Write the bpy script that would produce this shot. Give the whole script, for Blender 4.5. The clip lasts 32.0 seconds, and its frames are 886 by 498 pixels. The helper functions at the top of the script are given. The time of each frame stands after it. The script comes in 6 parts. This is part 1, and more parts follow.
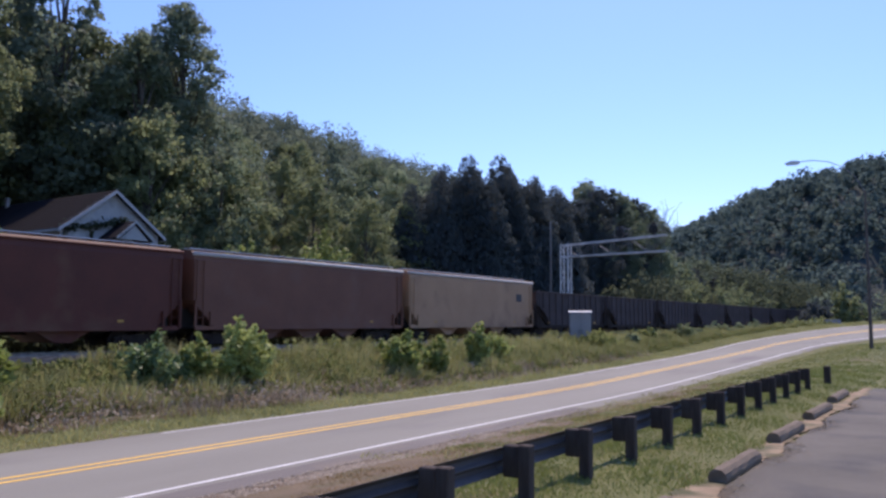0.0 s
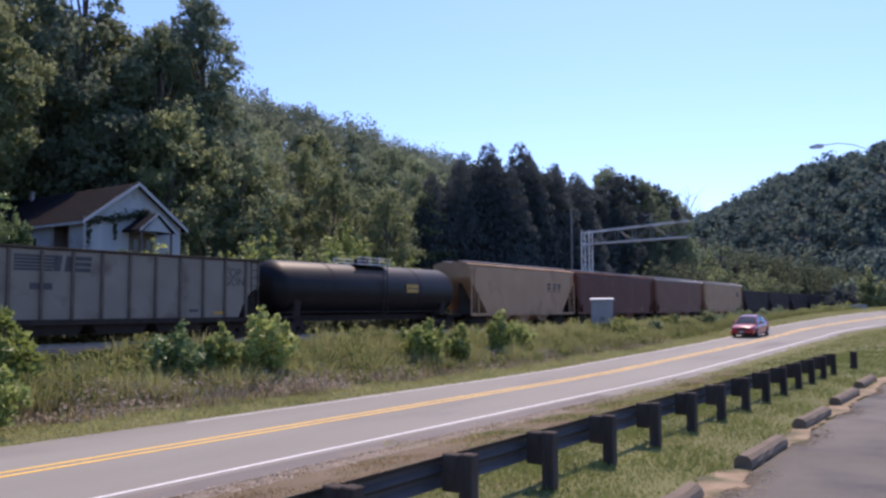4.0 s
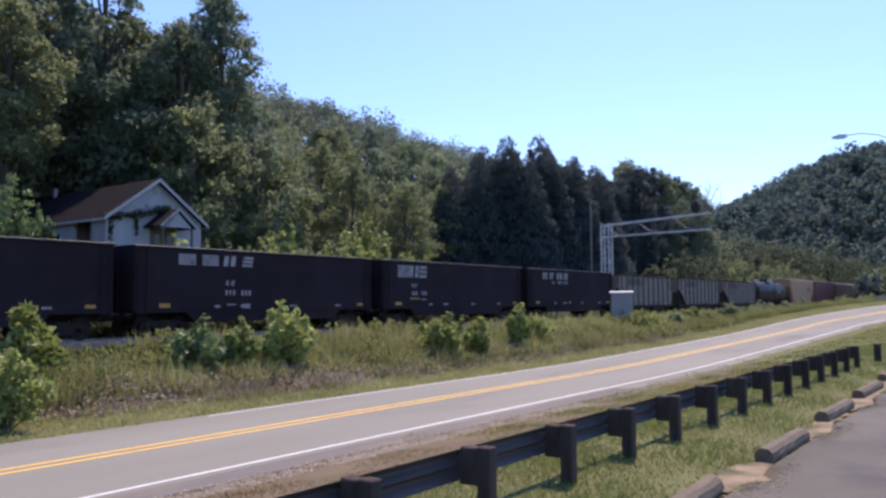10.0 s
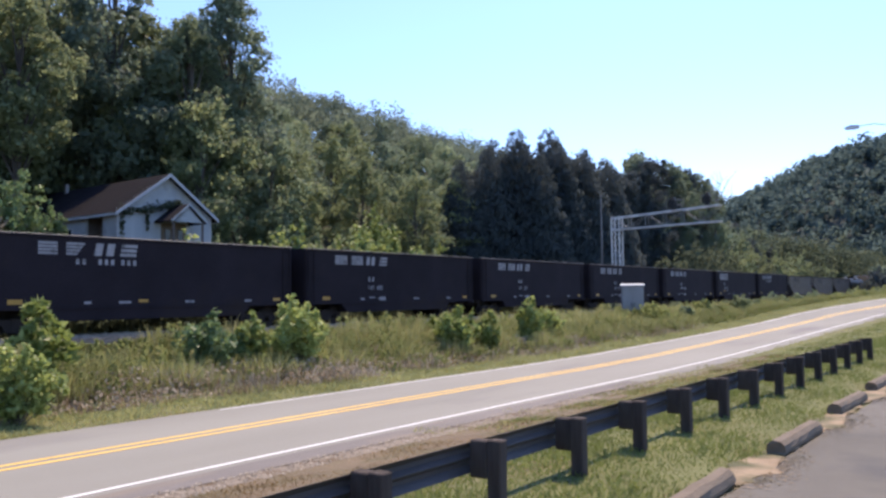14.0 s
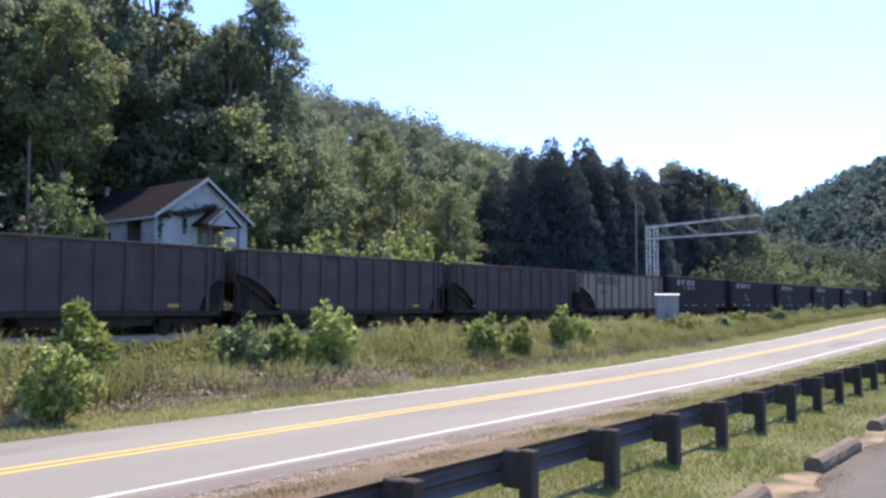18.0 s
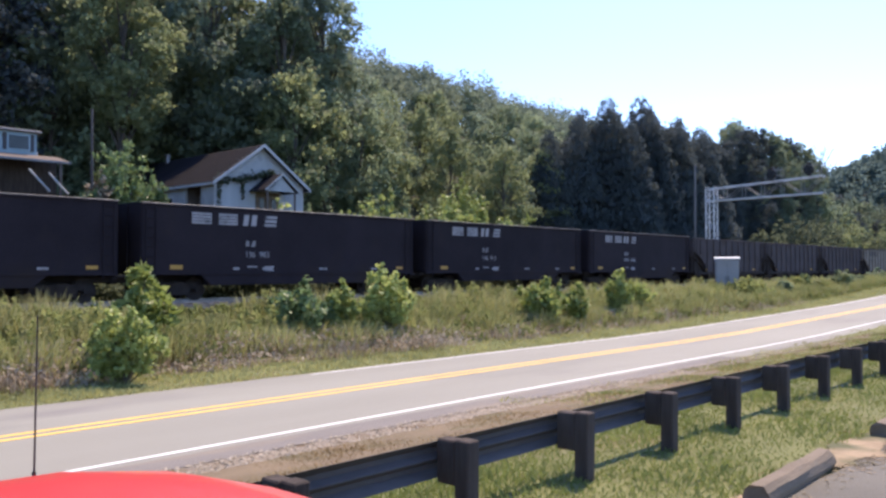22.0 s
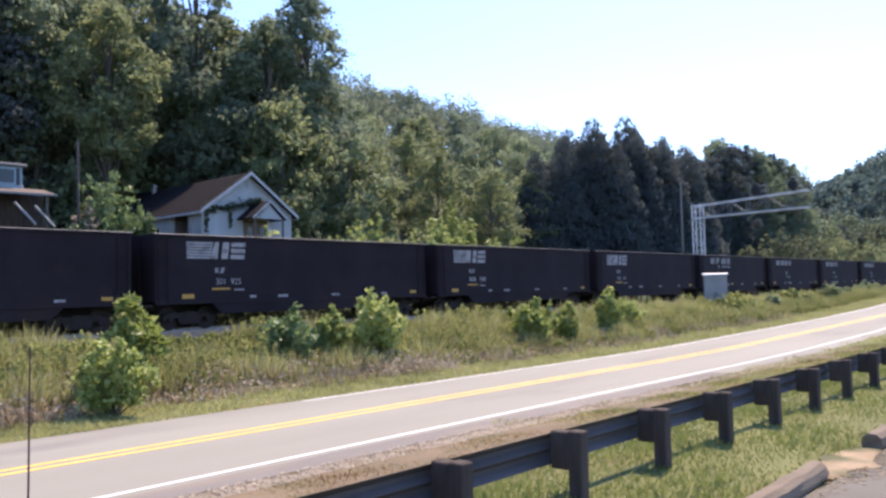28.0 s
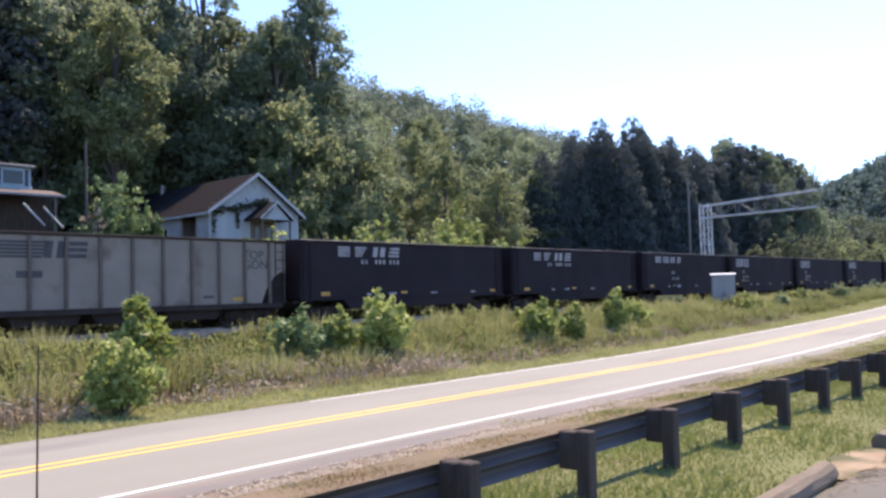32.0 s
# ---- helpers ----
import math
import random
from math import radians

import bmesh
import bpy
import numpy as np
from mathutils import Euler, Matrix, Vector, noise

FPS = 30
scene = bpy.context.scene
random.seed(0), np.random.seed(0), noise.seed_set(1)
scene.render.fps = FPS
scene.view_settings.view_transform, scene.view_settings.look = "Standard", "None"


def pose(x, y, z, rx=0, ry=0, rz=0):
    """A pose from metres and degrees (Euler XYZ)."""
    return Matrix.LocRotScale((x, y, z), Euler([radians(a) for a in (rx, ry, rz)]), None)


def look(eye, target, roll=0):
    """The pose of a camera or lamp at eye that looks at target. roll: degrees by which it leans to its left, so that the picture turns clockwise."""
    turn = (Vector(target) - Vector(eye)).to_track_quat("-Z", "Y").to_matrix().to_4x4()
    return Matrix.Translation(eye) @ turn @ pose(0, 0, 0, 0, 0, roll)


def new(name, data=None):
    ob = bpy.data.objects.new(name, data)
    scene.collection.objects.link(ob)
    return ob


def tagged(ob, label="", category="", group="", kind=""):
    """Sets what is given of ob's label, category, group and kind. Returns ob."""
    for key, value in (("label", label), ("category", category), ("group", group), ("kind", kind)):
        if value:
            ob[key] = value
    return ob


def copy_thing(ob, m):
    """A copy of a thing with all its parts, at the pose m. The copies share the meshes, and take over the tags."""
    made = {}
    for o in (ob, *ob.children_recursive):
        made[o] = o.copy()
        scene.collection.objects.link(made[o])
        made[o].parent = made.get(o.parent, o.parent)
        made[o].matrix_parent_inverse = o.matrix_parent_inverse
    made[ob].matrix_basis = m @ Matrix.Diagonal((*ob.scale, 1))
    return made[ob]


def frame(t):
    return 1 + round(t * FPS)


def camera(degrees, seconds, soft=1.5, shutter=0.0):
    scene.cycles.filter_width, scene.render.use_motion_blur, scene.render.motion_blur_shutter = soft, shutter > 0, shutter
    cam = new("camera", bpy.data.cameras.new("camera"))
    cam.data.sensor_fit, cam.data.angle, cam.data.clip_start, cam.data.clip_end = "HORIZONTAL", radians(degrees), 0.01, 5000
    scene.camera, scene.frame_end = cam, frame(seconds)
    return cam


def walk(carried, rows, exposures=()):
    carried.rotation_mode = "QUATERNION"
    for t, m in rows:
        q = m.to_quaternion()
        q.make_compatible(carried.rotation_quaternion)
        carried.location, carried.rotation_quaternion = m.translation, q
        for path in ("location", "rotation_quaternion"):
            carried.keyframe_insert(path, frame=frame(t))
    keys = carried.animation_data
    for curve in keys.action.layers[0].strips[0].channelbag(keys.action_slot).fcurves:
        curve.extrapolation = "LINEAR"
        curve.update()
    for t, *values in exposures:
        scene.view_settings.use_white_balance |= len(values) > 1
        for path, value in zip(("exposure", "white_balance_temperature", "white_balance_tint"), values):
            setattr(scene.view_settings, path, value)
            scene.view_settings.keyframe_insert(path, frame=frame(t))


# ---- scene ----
# Camera: held by someone standing beside a parked car, nearly still.
cam = camera(57.0, 32.0, soft=2.7)
PATH = [
    (0.0, pose(-0.043, -0.022, 2.280, 95.04, -0.20, -57.07)),
    (0.5, pose(-0.036, -0.043, 2.258, 94.89, 0.12, -56.64)),
    (1.0, pose(-0.040, -0.031, 2.266, 95.26, 0.19, -56.45)),
    (1.5, pose(-0.050, -0.029, 2.266, 94.42, 0.17, -56.45)),
    (2.0, pose(-0.009, -0.022, 2.268, 94.26, 0.32, -55.62)),
    (2.5, pose(-0.016, -0.006, 2.258, 94.31, 0.22, -55.24)),
    (4.5, pose(-0.017, 0.006, 2.266, 94.31, 0.30, -55.72)),
    (5.0, pose(-0.030, -0.005, 2.274, 94.57, 0.19, -55.59)),
    (5.5, pose(-0.021, -0.011, 2.252, 94.96, 0.30, -54.71)),
    (6.0, pose(-0.038, -0.026, 2.259, 94.32, 0.38, -54.58)),
    (6.5, pose(-0.032, -0.017, 2.257, 93.25, 0.42, -54.29)),
    (7.0, pose(-0.019, -0.003, 2.257, 93.90, 0.14, -54.20)),
    (7.5, pose(0.009, -0.018, 2.258, 93.62, 0.46, -54.26)),
    (8.0, pose(-0.012, -0.005, 2.260, 93.82, 0.42, -54.26)),
    (8.5, pose(-0.025, -0.018, 2.268, 93.74, 0.48, -54.37)),
    (9.0, pose(-0.003, 0.002, 2.244, 93.79, 0.39, -54.57)),
    (9.5, pose(0.000, -0.004, 2.251, 93.82, 0.58, -54.12)),
    (10.0, pose(-0.000, -0.011, 2.254, 93.84, 0.54, -54.23)),
    (10.5, pose(-0.001, -0.002, 2.255, 93.69, 0.63, -54.21)),
    (11.0, pose(0.028, 0.005, 2.230, 93.69, 0.74, -54.19)),
    (11.5, pose(0.033, 0.013, 2.254, 93.44, 0.51, -53.68)),
    (12.0, pose(0.014, -0.009, 2.252, 93.07, 0.72, -53.31)),
    (12.5, pose(0.020, 0.011, 2.236, 93.48, 0.71, -53.09)),
    (13.0, pose(0.001, -0.005, 2.253, 93.13, 0.72, -52.60)),
    (13.5, pose(0.027, -0.009, 2.255, 93.47, 0.65, -53.57)),
    (14.0, pose(0.029, -0.004, 2.248, 93.40, 0.78, -53.50)),
    (14.5, pose(0.019, 0.013, 2.246, 92.67, 0.48, -51.98)),
    (15.0, pose(0.006, -0.001, 2.259, 92.91, -0.10, -51.48)),
    (15.5, pose(-0.015, 0.001, 2.254, 92.33, 0.02, -51.53)),
    (17.5, pose(-0.005, 0.004, 2.241, 93.12, 0.03, -51.86)),
    (18.0, pose(0.005, 0.001, 2.270, 93.86, -0.16, -51.25)),
    (18.5, pose(-0.008, 0.003, 2.248, 93.93, -0.36, -51.54)),
    (19.0, pose(0.004, -0.000, 2.250, 93.35, -0.08, -51.44)),
    (19.5, pose(-0.020, -0.007, 2.254, 92.98, -0.07, -51.21)),
    (20.0, pose(-0.015, -0.002, 2.253, 93.06, -0.06, -51.03)),
    (20.5, pose(0.005, -0.004, 2.228, 91.35, 0.09, -49.61)),
    (21.0, pose(0.031, 0.028, 2.257, 91.36, -0.03, -49.09)),
    (21.5, pose(0.041, 0.022, 2.241, 90.83, 0.07, -48.21)),
    (22.0, pose(0.062, 0.038, 2.238, 91.37, -0.02, -47.40)),
    (22.5, pose(0.029, 0.022, 2.237, 91.29, 0.18, -47.80)),
    (23.0, pose(0.030, 0.024, 2.255, 91.94, 0.18, -47.42)),
    (23.5, pose(-0.011, -0.003, 2.252, 93.27, 0.44, -47.27)),
    (24.0, pose(0.004, -0.007, 2.239, 93.79, 0.59, -47.19)),
    (24.5, pose(0.018, -0.017, 2.249, 93.18, 0.69, -47.19)),
    (25.0, pose(-0.006, -0.005, 2.261, 92.74, 0.80, -47.22)),
    (25.5, pose(-0.005, -0.020, 2.260, 93.18, 1.02, -47.91)),
    (27.5, pose(0.024, 0.006, 2.239, 92.92, 1.42, -47.97)),
    (28.0, pose(0.032, 0.009, 2.228, 92.99, 1.43, -48.12)),
    (28.5, pose(0.032, 0.008, 2.234, 92.90, 1.53, -48.18)),
    (29.0, pose(0.060, 0.031, 2.226, 93.34, 1.43, -48.31)),
    (29.5, pose(0.050, 0.023, 2.230, 93.44, 1.53, -48.25)),
    (30.0, pose(-0.001, -0.014, 2.241, 93.19, 1.50, -48.09)),
    (30.5, pose(0.015, -0.011, 2.237, 93.31, 1.49, -48.05)),
    (31.0, pose(0.030, 0.004, 2.232, 93.04, 1.55, -47.99)),
    (31.5, pose(0.015, -0.006, 2.234, 93.00, 1.56, -47.95)),
    (32.0, pose(0.037, 0.019, 2.220, 93.04, 1.49, -47.63)),
]
EXPOSURES = [(0.0, 0.24, 5760, 27), (2.0, 0.23, 5810, 27), (5.0, 0.53, 6000, 27), (7.0, 0.49, 6000, 27), (9.0, 0.51, 5970, 26), (11.0, 0.59, 6000, 24), (12.0, 0.72, 6070, 21), (15.0, 0.86, 6140, 21), (18.0, 1.09, 6040, 20), (20.0, 1.04, 6070, 20),
             (21.0, 0.91, 6150, 20), (22.0, 1.08, 6170, 21), (24.0, 1.24, 6270, 21), (32.0, 1.23, 6270, 21)]
walk(cam, PATH, EXPOSURES)

# ---- daylight ----
SUN_AZ, SUN_EL = radians(18), radians(56)
sun_dir = Vector((math.cos(SUN_AZ) * math.cos(SUN_EL), math.sin(SUN_AZ) * math.cos(SUN_EL), math.sin(SUN_EL)))
world = bpy.data.worlds.new("sky")
scene.world = world
world.use_nodes = True
wt = world.node_tree
sky = wt.nodes.new("ShaderNodeTexSky")
sky.sky_type, sky.sun_disc = "NISHITA", False
sky.sun_elevation, sky.sun_rotation = SUN_EL, radians(90) - SUN_AZ
sky.air_density, sky.dust_density, sky.ozone_density = 1.0, 0.45, 6.6
wt.nodes["Background"].inputs["Strength"].default_value = 0.15
wt.links.new(sky.outputs["Color"], wt.nodes["Background"].inputs["Color"])
sun = new("sun", bpy.data.lights.new("sun", "SUN"))
sun.data.energy, sun.data.angle, sun.data.color = 3.7, radians(0.55), (1.0, 0.815, 0.565)
sun.matrix_world = look(sun_dir * 200, (0, 0, 0))


# ---- materials ----
def material(name, dark, light, scale=3.0, rough=0.8, metal=0.0, bump=0.0, fine=40.0, by="object", spread=0.0,
             stain=None, stain_scale=0.6, stain_at=0.6, translucent=0.0, coat=0.0, stretch=(1, 1, 1), ior=1.45, tree=0.0):
    """Two colours mixed by noise at two scales, stains, and a bump. by: object, or island (each leaf its own tone)."""
    m = bpy.data.materials.new(name)
    m.use_nodes = True
    nt = m.node_tree
    n, lk = nt.nodes, nt.links.new
    b = n["Principled BSDF"]
    b.inputs["Roughness"].default_value, b.inputs["Metallic"].default_value = rough, metal
    b.inputs["Coat Weight"].default_value = coat
    b.inputs["IOR"].default_value = ior
    tc, mp = n.new("ShaderNodeTexCoord"), n.new("ShaderNodeMapping")
    mp.inputs["Scale"].default_value = stretch
    lk(tc.outputs["Object"], mp.inputs["Vector"])
    big, small = n.new("ShaderNodeTexNoise"), n.new("ShaderNodeTexNoise")
    big.inputs["Scale"].default_value, small.inputs["Scale"].default_value = scale, fine
    big.inputs["Detail"].default_value, small.inputs["Detail"].default_value = 5, 3
    lk(mp.outputs["Vector"], big.inputs["Vector"]), lk(mp.outputs["Vector"], small.inputs["Vector"])
    add = n.new("ShaderNodeMath")
    add.operation = "MULTIPLY_ADD"
    lk(small.outputs["Fac"], add.inputs[0])
    add.inputs[1].default_value = 0.5
    off = n.new("ShaderNodeMath")
    off.operation = "MULTIPLY_ADD"
    off.inputs[1].default_value, off.inputs[2].default_value = 1.6, -0.55
    lk(big.outputs["Fac"], off.inputs[0]), lk(off.outputs[0], add.inputs[2])
    if by == "island" or spread:
        g = n.new("ShaderNodeNewGeometry") if by == "island" else n.new("ShaderNodeObjectInfo")
        rnd = n.new("ShaderNodeMath")
        rnd.operation = "MULTIPLY_ADD"
        rnd.inputs[1].default_value, rnd.inputs[2].default_value = spread, -spread / 2
        lk(g.outputs["Random Per Island" if by == "island" else "Random"], rnd.inputs[0])
        tot = n.new("ShaderNodeMath")
        lk(add.outputs[0], tot.inputs[0]), lk(rnd.outputs[0], tot.inputs[1])
        add = tot
    if tree:
        oi, tr2, sm = n.new("ShaderNodeObjectInfo"), n.new("ShaderNodeMath"), n.new("ShaderNodeMath")
        tr2.operation = "MULTIPLY_ADD"
        tr2.inputs[1].default_value, tr2.inputs[2].default_value = tree, -tree / 2
        lk(oi.outputs["Random"], tr2.inputs[0]), lk(add.outputs[0], sm.inputs[0]), lk(tr2.outputs[0], sm.inputs[1])
        add = sm
    mix = n.new("ShaderNodeMix")
    mix.data_type, mix.clamp_factor = "RGBA", True
    mix.inputs[6].default_value, mix.inputs[7].default_value = (*dark, 1), (*light, 1)
    lk(add.outputs[0], mix.inputs[0])
    col = mix.outputs[2]
    if stain:
        sn, sr = n.new("ShaderNodeTexNoise"), n.new("ShaderNodeMapRange")
        sn.inputs["Scale"].default_value, sn.inputs["Detail"].default_value = stain_scale, 6
        lk(mp.outputs["Vector"], sn.inputs["Vector"]), lk(sn.outputs["Fac"], sr.inputs["Value"])
        sr.inputs["From Min"].default_value, sr.inputs["From Max"].default_value = stain_at - 0.08, stain_at + 0.1
        m2 = n.new("ShaderNodeMix")
        m2.data_type = "RGBA"
        lk(sr.outputs[0], m2.inputs[0]), lk(col, m2.inputs[6])
        m2.inputs[7].default_value = (*stain, 1)
        col = m2.outputs[2]
    lk(col, b.inputs["Base Color"])
    if bump:
        bp = n.new("ShaderNodeBump")
        bp.inputs["Strength"].default_value, bp.inputs["Distance"].default_value = bump, 0.03
        lk(small.outputs["Fac"], bp.inputs["Height"]), lk(bp.outputs["Normal"], b.inputs["Normal"])
    if translucent:
        tr, ms = n.new("ShaderNodeBsdfTranslucent"), n.new("ShaderNodeMixShader")
        ms.inputs[0].default_value = translucent
        lk(col, tr.inputs["Color"])
        lk(b.outputs[0], ms.inputs[1]), lk(tr.outputs[0], ms.inputs[2]), lk(ms.outputs[0], n["Material Output"].inputs["Surface"])
    return m


def foliage(name, dark, light, t=0.5, spread=0.7, scale=0.25, ior=1.2, rough=0.7):
    return material(name, dark, light, scale=scale, fine=2.0, rough=rough, by="island", spread=spread, translucent=t, ior=ior, tree=0.6)


GRASS = material("grass_ground", (0.1, 0.107, 0.034), (0.185, 0.19, 0.068), 0.5, 0.95, bump=0.6, fine=25, stain=(0.15, 0.12, 0.06), stain_scale=0.25, stain_at=0.62)
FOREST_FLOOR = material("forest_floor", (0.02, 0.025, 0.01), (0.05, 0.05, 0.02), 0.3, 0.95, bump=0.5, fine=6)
ASPHALT = material("road_asphalt", (0.196, 0.19, 0.16), (0.264, 0.257, 0.218), 0.35, 0.85, bump=0.25, fine=60, stretch=(0.25, 1, 1), stain=(0.17, 0.158, 0.15), stain_scale=0.5, stain_at=0.62)
LOT_ASPHALT = material("lot_asphalt", (0.08, 0.073, 0.057), (0.15, 0.138, 0.112), 0.55, 0.85, bump=0.5, fine=50, stain=(0.05, 0.05, 0.052), stain_scale=0.45, stain_at=0.6)
YELLOW_LINE = material("yellow_line", (0.8, 0.48, 0.065), (0.9, 0.58, 0.11), 2.0, 0.7, fine=30)
WHITE_LINE = material("white_line", (0.66, 0.66, 0.63), (0.82, 0.82, 0.8), 2.0, 0.7, fine=30)
SANDY = material("sandy_verge", (0.122, 0.09, 0.054), (0.205, 0.156, 0.096), 0.9, 0.95, bump=0.5, fine=45, stain=(0.115, 0.1, 0.05), stain_scale=0.8, stain_at=0.56)
SAND = material("washed_sand", (0.21, 0.152, 0.088), (0.4, 0.302, 0.19), 2.2, 0.95, bump=0.5, fine=45, stain=(0.1, 0.1, 0.045), stain_scale=1.3, stain_at=0.54)
WORN_ASPHALT = material("worn_asphalt_edge", (0.13, 0.118, 0.108), (0.215, 0.195, 0.175), 0.7, 0.9, bump=0.5, fine=50, stretch=(0.3, 1, 1), stain=(0.24, 0.2, 0.15), stain_scale=1.2, stain_at=0.6)
GRAVEL = material("gravel_edge", (0.17, 0.138, 0.1), (0.33, 0.285, 0.228), 3.0, 0.95, bump=1.0, fine=30, stain=(0.15, 0.108, 0.066), stain_scale=2.2, stain_at=0.56)
GRAVEL_STONE = material("loose_gravel", (0.15, 0.13, 0.1), (0.36, 0.32, 0.26), 2.0, 0.9, fine=20, by="island", spread=0.9)
BALLAST = material("ballast", (0.15, 0.135, 0.118), (0.27, 0.245, 0.21), 1.0, 0.95, bump=1.0, fine=18)
POST_WOOD = material("dark_post_wood", (0.036, 0.028, 0.024), (0.095, 0.076, 0.064), 3.0, 0.9, bump=0.5, fine=30, stretch=(3, 3, 0.4), spread=0.4, ior=1.3)
RAIL_STEEL = material("weathered_rail_steel", (0.055, 0.05, 0.05), (0.12, 0.11, 0.108), 1.2, 0.6, metal=0.25, bump=0.2, fine=20, stretch=(0.4, 1, 1), ior=1.35)
LOG_WOOD = material("weathered_timber", (0.1, 0.076, 0.05), (0.205, 0.162, 0.114), 2.0, 0.9, bump=0.4, fine=22, stretch=(0.5, 2, 2), spread=0.3)
BLACK_CAR = material("black_freight_paint", (0.012, 0.0094, 0.0122), (0.026, 0.0208, 0.026), 0.5, 0.8, bump=0.1, fine=9, stain=(0.03, 0.022, 0.018), stain_scale=0.35, stain_at=0.66, spread=0.25, ior=1.25)
# Worn steel, lightened further so the sun's line along the top is painted in.
SUNLIT_WORN_EDGE = material("sunlit_worn_edge", (0.12, 0.115, 0.115), (0.26, 0.25, 0.245), 1.5, 0.6, fine=12, stretch=(0.3, 1, 1))
GREY_CAR = material("dusty_grey_paint", (0.044, 0.037, 0.039), (0.09, 0.078, 0.08), 0.6, 0.8, bump=0.1, fine=9, stain=(0.055, 0.041, 0.035), stain_scale=0.5, stain_at=0.6, spread=0.2, ior=1.25)
WHITE_CAR = material("light_grey_freight_paint", (0.168, 0.149, 0.124), (0.238, 0.214, 0.182), 0.7, 0.75, bump=0.1, fine=9, stain=(0.1, 0.076, 0.06), stain_scale=0.6, stain_at=0.62, ior=1.3)
RIB_GREY = material("grimy_rib_paint", (0.074, 0.061, 0.051), (0.138, 0.12, 0.1), 1.2, 0.8, fine=9, ior=1.3)
BEIGE_CAR = material("beige_freight_paint", (0.3, 0.18, 0.096), (0.41, 0.258, 0.145), 0.5, 0.65, bump=0.05, fine=8, stain=(0.21, 0.125, 0.075), stain_scale=0.4, stain_at=0.62)
RED_CAR = material("oxide_red_freight_paint", (0.064, 0.0155, 0.008), (0.106, 0.027, 0.0145), 0.6, 0.65, bump=0.05, fine=8, stain=(0.12, 0.055, 0.03), stain_scale=0.5, stain_at=0.62)
PINK_CAR = material("faded_red_freight_paint", (0.11, 0.044, 0.025), (0.168, 0.072, 0.041), 0.6, 0.65, bump=0.05, fine=8, stain=(0.15, 0.075, 0.05), stain_scale=0.5, stain_at=0.6)
UNDERFRAME = material("grimy_steel", (0.018, 0.0145, 0.013), (0.045, 0.036, 0.031), 2.0, 0.85, bump=0.3, fine=20, ior=1.3)
MARK_WHITE = material("white_stencil_paint", (0.22, 0.215, 0.22), (0.36, 0.35, 0.355), 2.0, 0.8, fine=15, stain=(0.08, 0.075, 0.07), stain_scale=2.5, stain_at=0.6)
MARK_BLACK = material("black_stencil_paint", (0.03, 0.03, 0.035), (0.07, 0.07, 0.075), 2.0, 0.7, fine=15)
MARK_YELLOW = material("yellow_reflector", (0.32, 0.18, 0.03), (0.46, 0.265, 0.05), 3.0, 0.5)
COAL = material("heaped_coal", (0.01, 0.01, 0.01), (0.03, 0.03, 0.03), 2.0, 0.6, bump=1.0, fine=10)
WHITE_SIDING = material("white_house_siding", (0.29, 0.31, 0.325), (0.44, 0.455, 0.455), 0.9, 0.7, fine=10, stain=(0.2, 0.21, 0.2), stain_scale=0.7, stain_at=0.64)
WHITE_TRIM = material("white_trim_paint", (0.34, 0.34, 0.34), (0.48, 0.475, 0.47), 1.0, 0.6, fine=8)
ROOF_BROWN = material("brown_shingles", (0.0115, 0.011, 0.0145), (0.021, 0.0195, 0.025), 0.9, 0.95, bump=0.6, fine=12, stain=(0.02, 0.0165, 0.017), stain_scale=0.6, stain_at=0.6, ior=1.2)
BLUE_SIDING = material("pale_blue_siding", (0.21, 0.305, 0.36), (0.3, 0.4, 0.455), 1.0, 0.7, fine=8)
GREY_ROOF = material("grey_porch_roof", (0.18, 0.17, 0.17), (0.28, 0.27, 0.27), 1.0, 0.8, bump=0.3, fine=10)
# Dark brown for doors and porch parts; on recessed walls it paints in shade.
BROWN_AND_SHADE = material("shaded_porch_wall", (0.09, 0.07, 0.06), (0.16, 0.13, 0.11), 1.5, 0.9, fine=10)
DARK_GLASS = material("dark_window_glass", (0.02, 0.025, 0.03), (0.04, 0.05, 0.055), 1.0, 0.08, fine=3)
GALV = material("galvanised_steel", (0.5, 0.51, 0.52), (0.7, 0.71, 0.72), 2.5, 0.45, metal=0.3, fine=18)
BOX_GREY = material("silver_cabinet_paint", (0.2, 0.2, 0.205), (0.28, 0.28, 0.285), 1.0, 0.5, metal=0.1, fine=12)
# Dull steel; on the signal beam's bars it also paints in their shade.
GALV_DULL_SHADED = material("dull_and_shaded_steel", (0.18, 0.185, 0.19), (0.3, 0.305, 0.31), 2.5, 0.6, metal=0.3, fine=18)
TANK_PAINT = material("black_tank_enamel", (0.0045, 0.0045, 0.006), (0.009, 0.009, 0.011), 0.8, 0.5, bump=0.03, fine=6, stain=(0.016, 0.014, 0.013), stain_scale=0.5, stain_at=0.62, ior=1.3)
# Floor of the far hill: distance haze mixed into the base colour as blue.
HAZED_HILL_FLOOR = material("hazed_hill_floor", (0.03, 0.045, 0.042), (0.055, 0.075, 0.068), 0.05, 0.95, fine=1.0)
SIGNAL_BLACK = material("black_signal_paint", (0.01, 0.01, 0.01), (0.03, 0.03, 0.03), 2.0, 0.5)
STEEL_RAIL = material("rail_head_steel", (0.2, 0.17, 0.15), (0.4, 0.38, 0.36), 3.0, 0.4, metal=0.7, fine=20)
TIE_WOOD = material("tie_wood", (0.07, 0.055, 0.045), (0.15, 0.12, 0.1), 2.0, 0.9, bump=0.6, fine=20, spread=0.4)
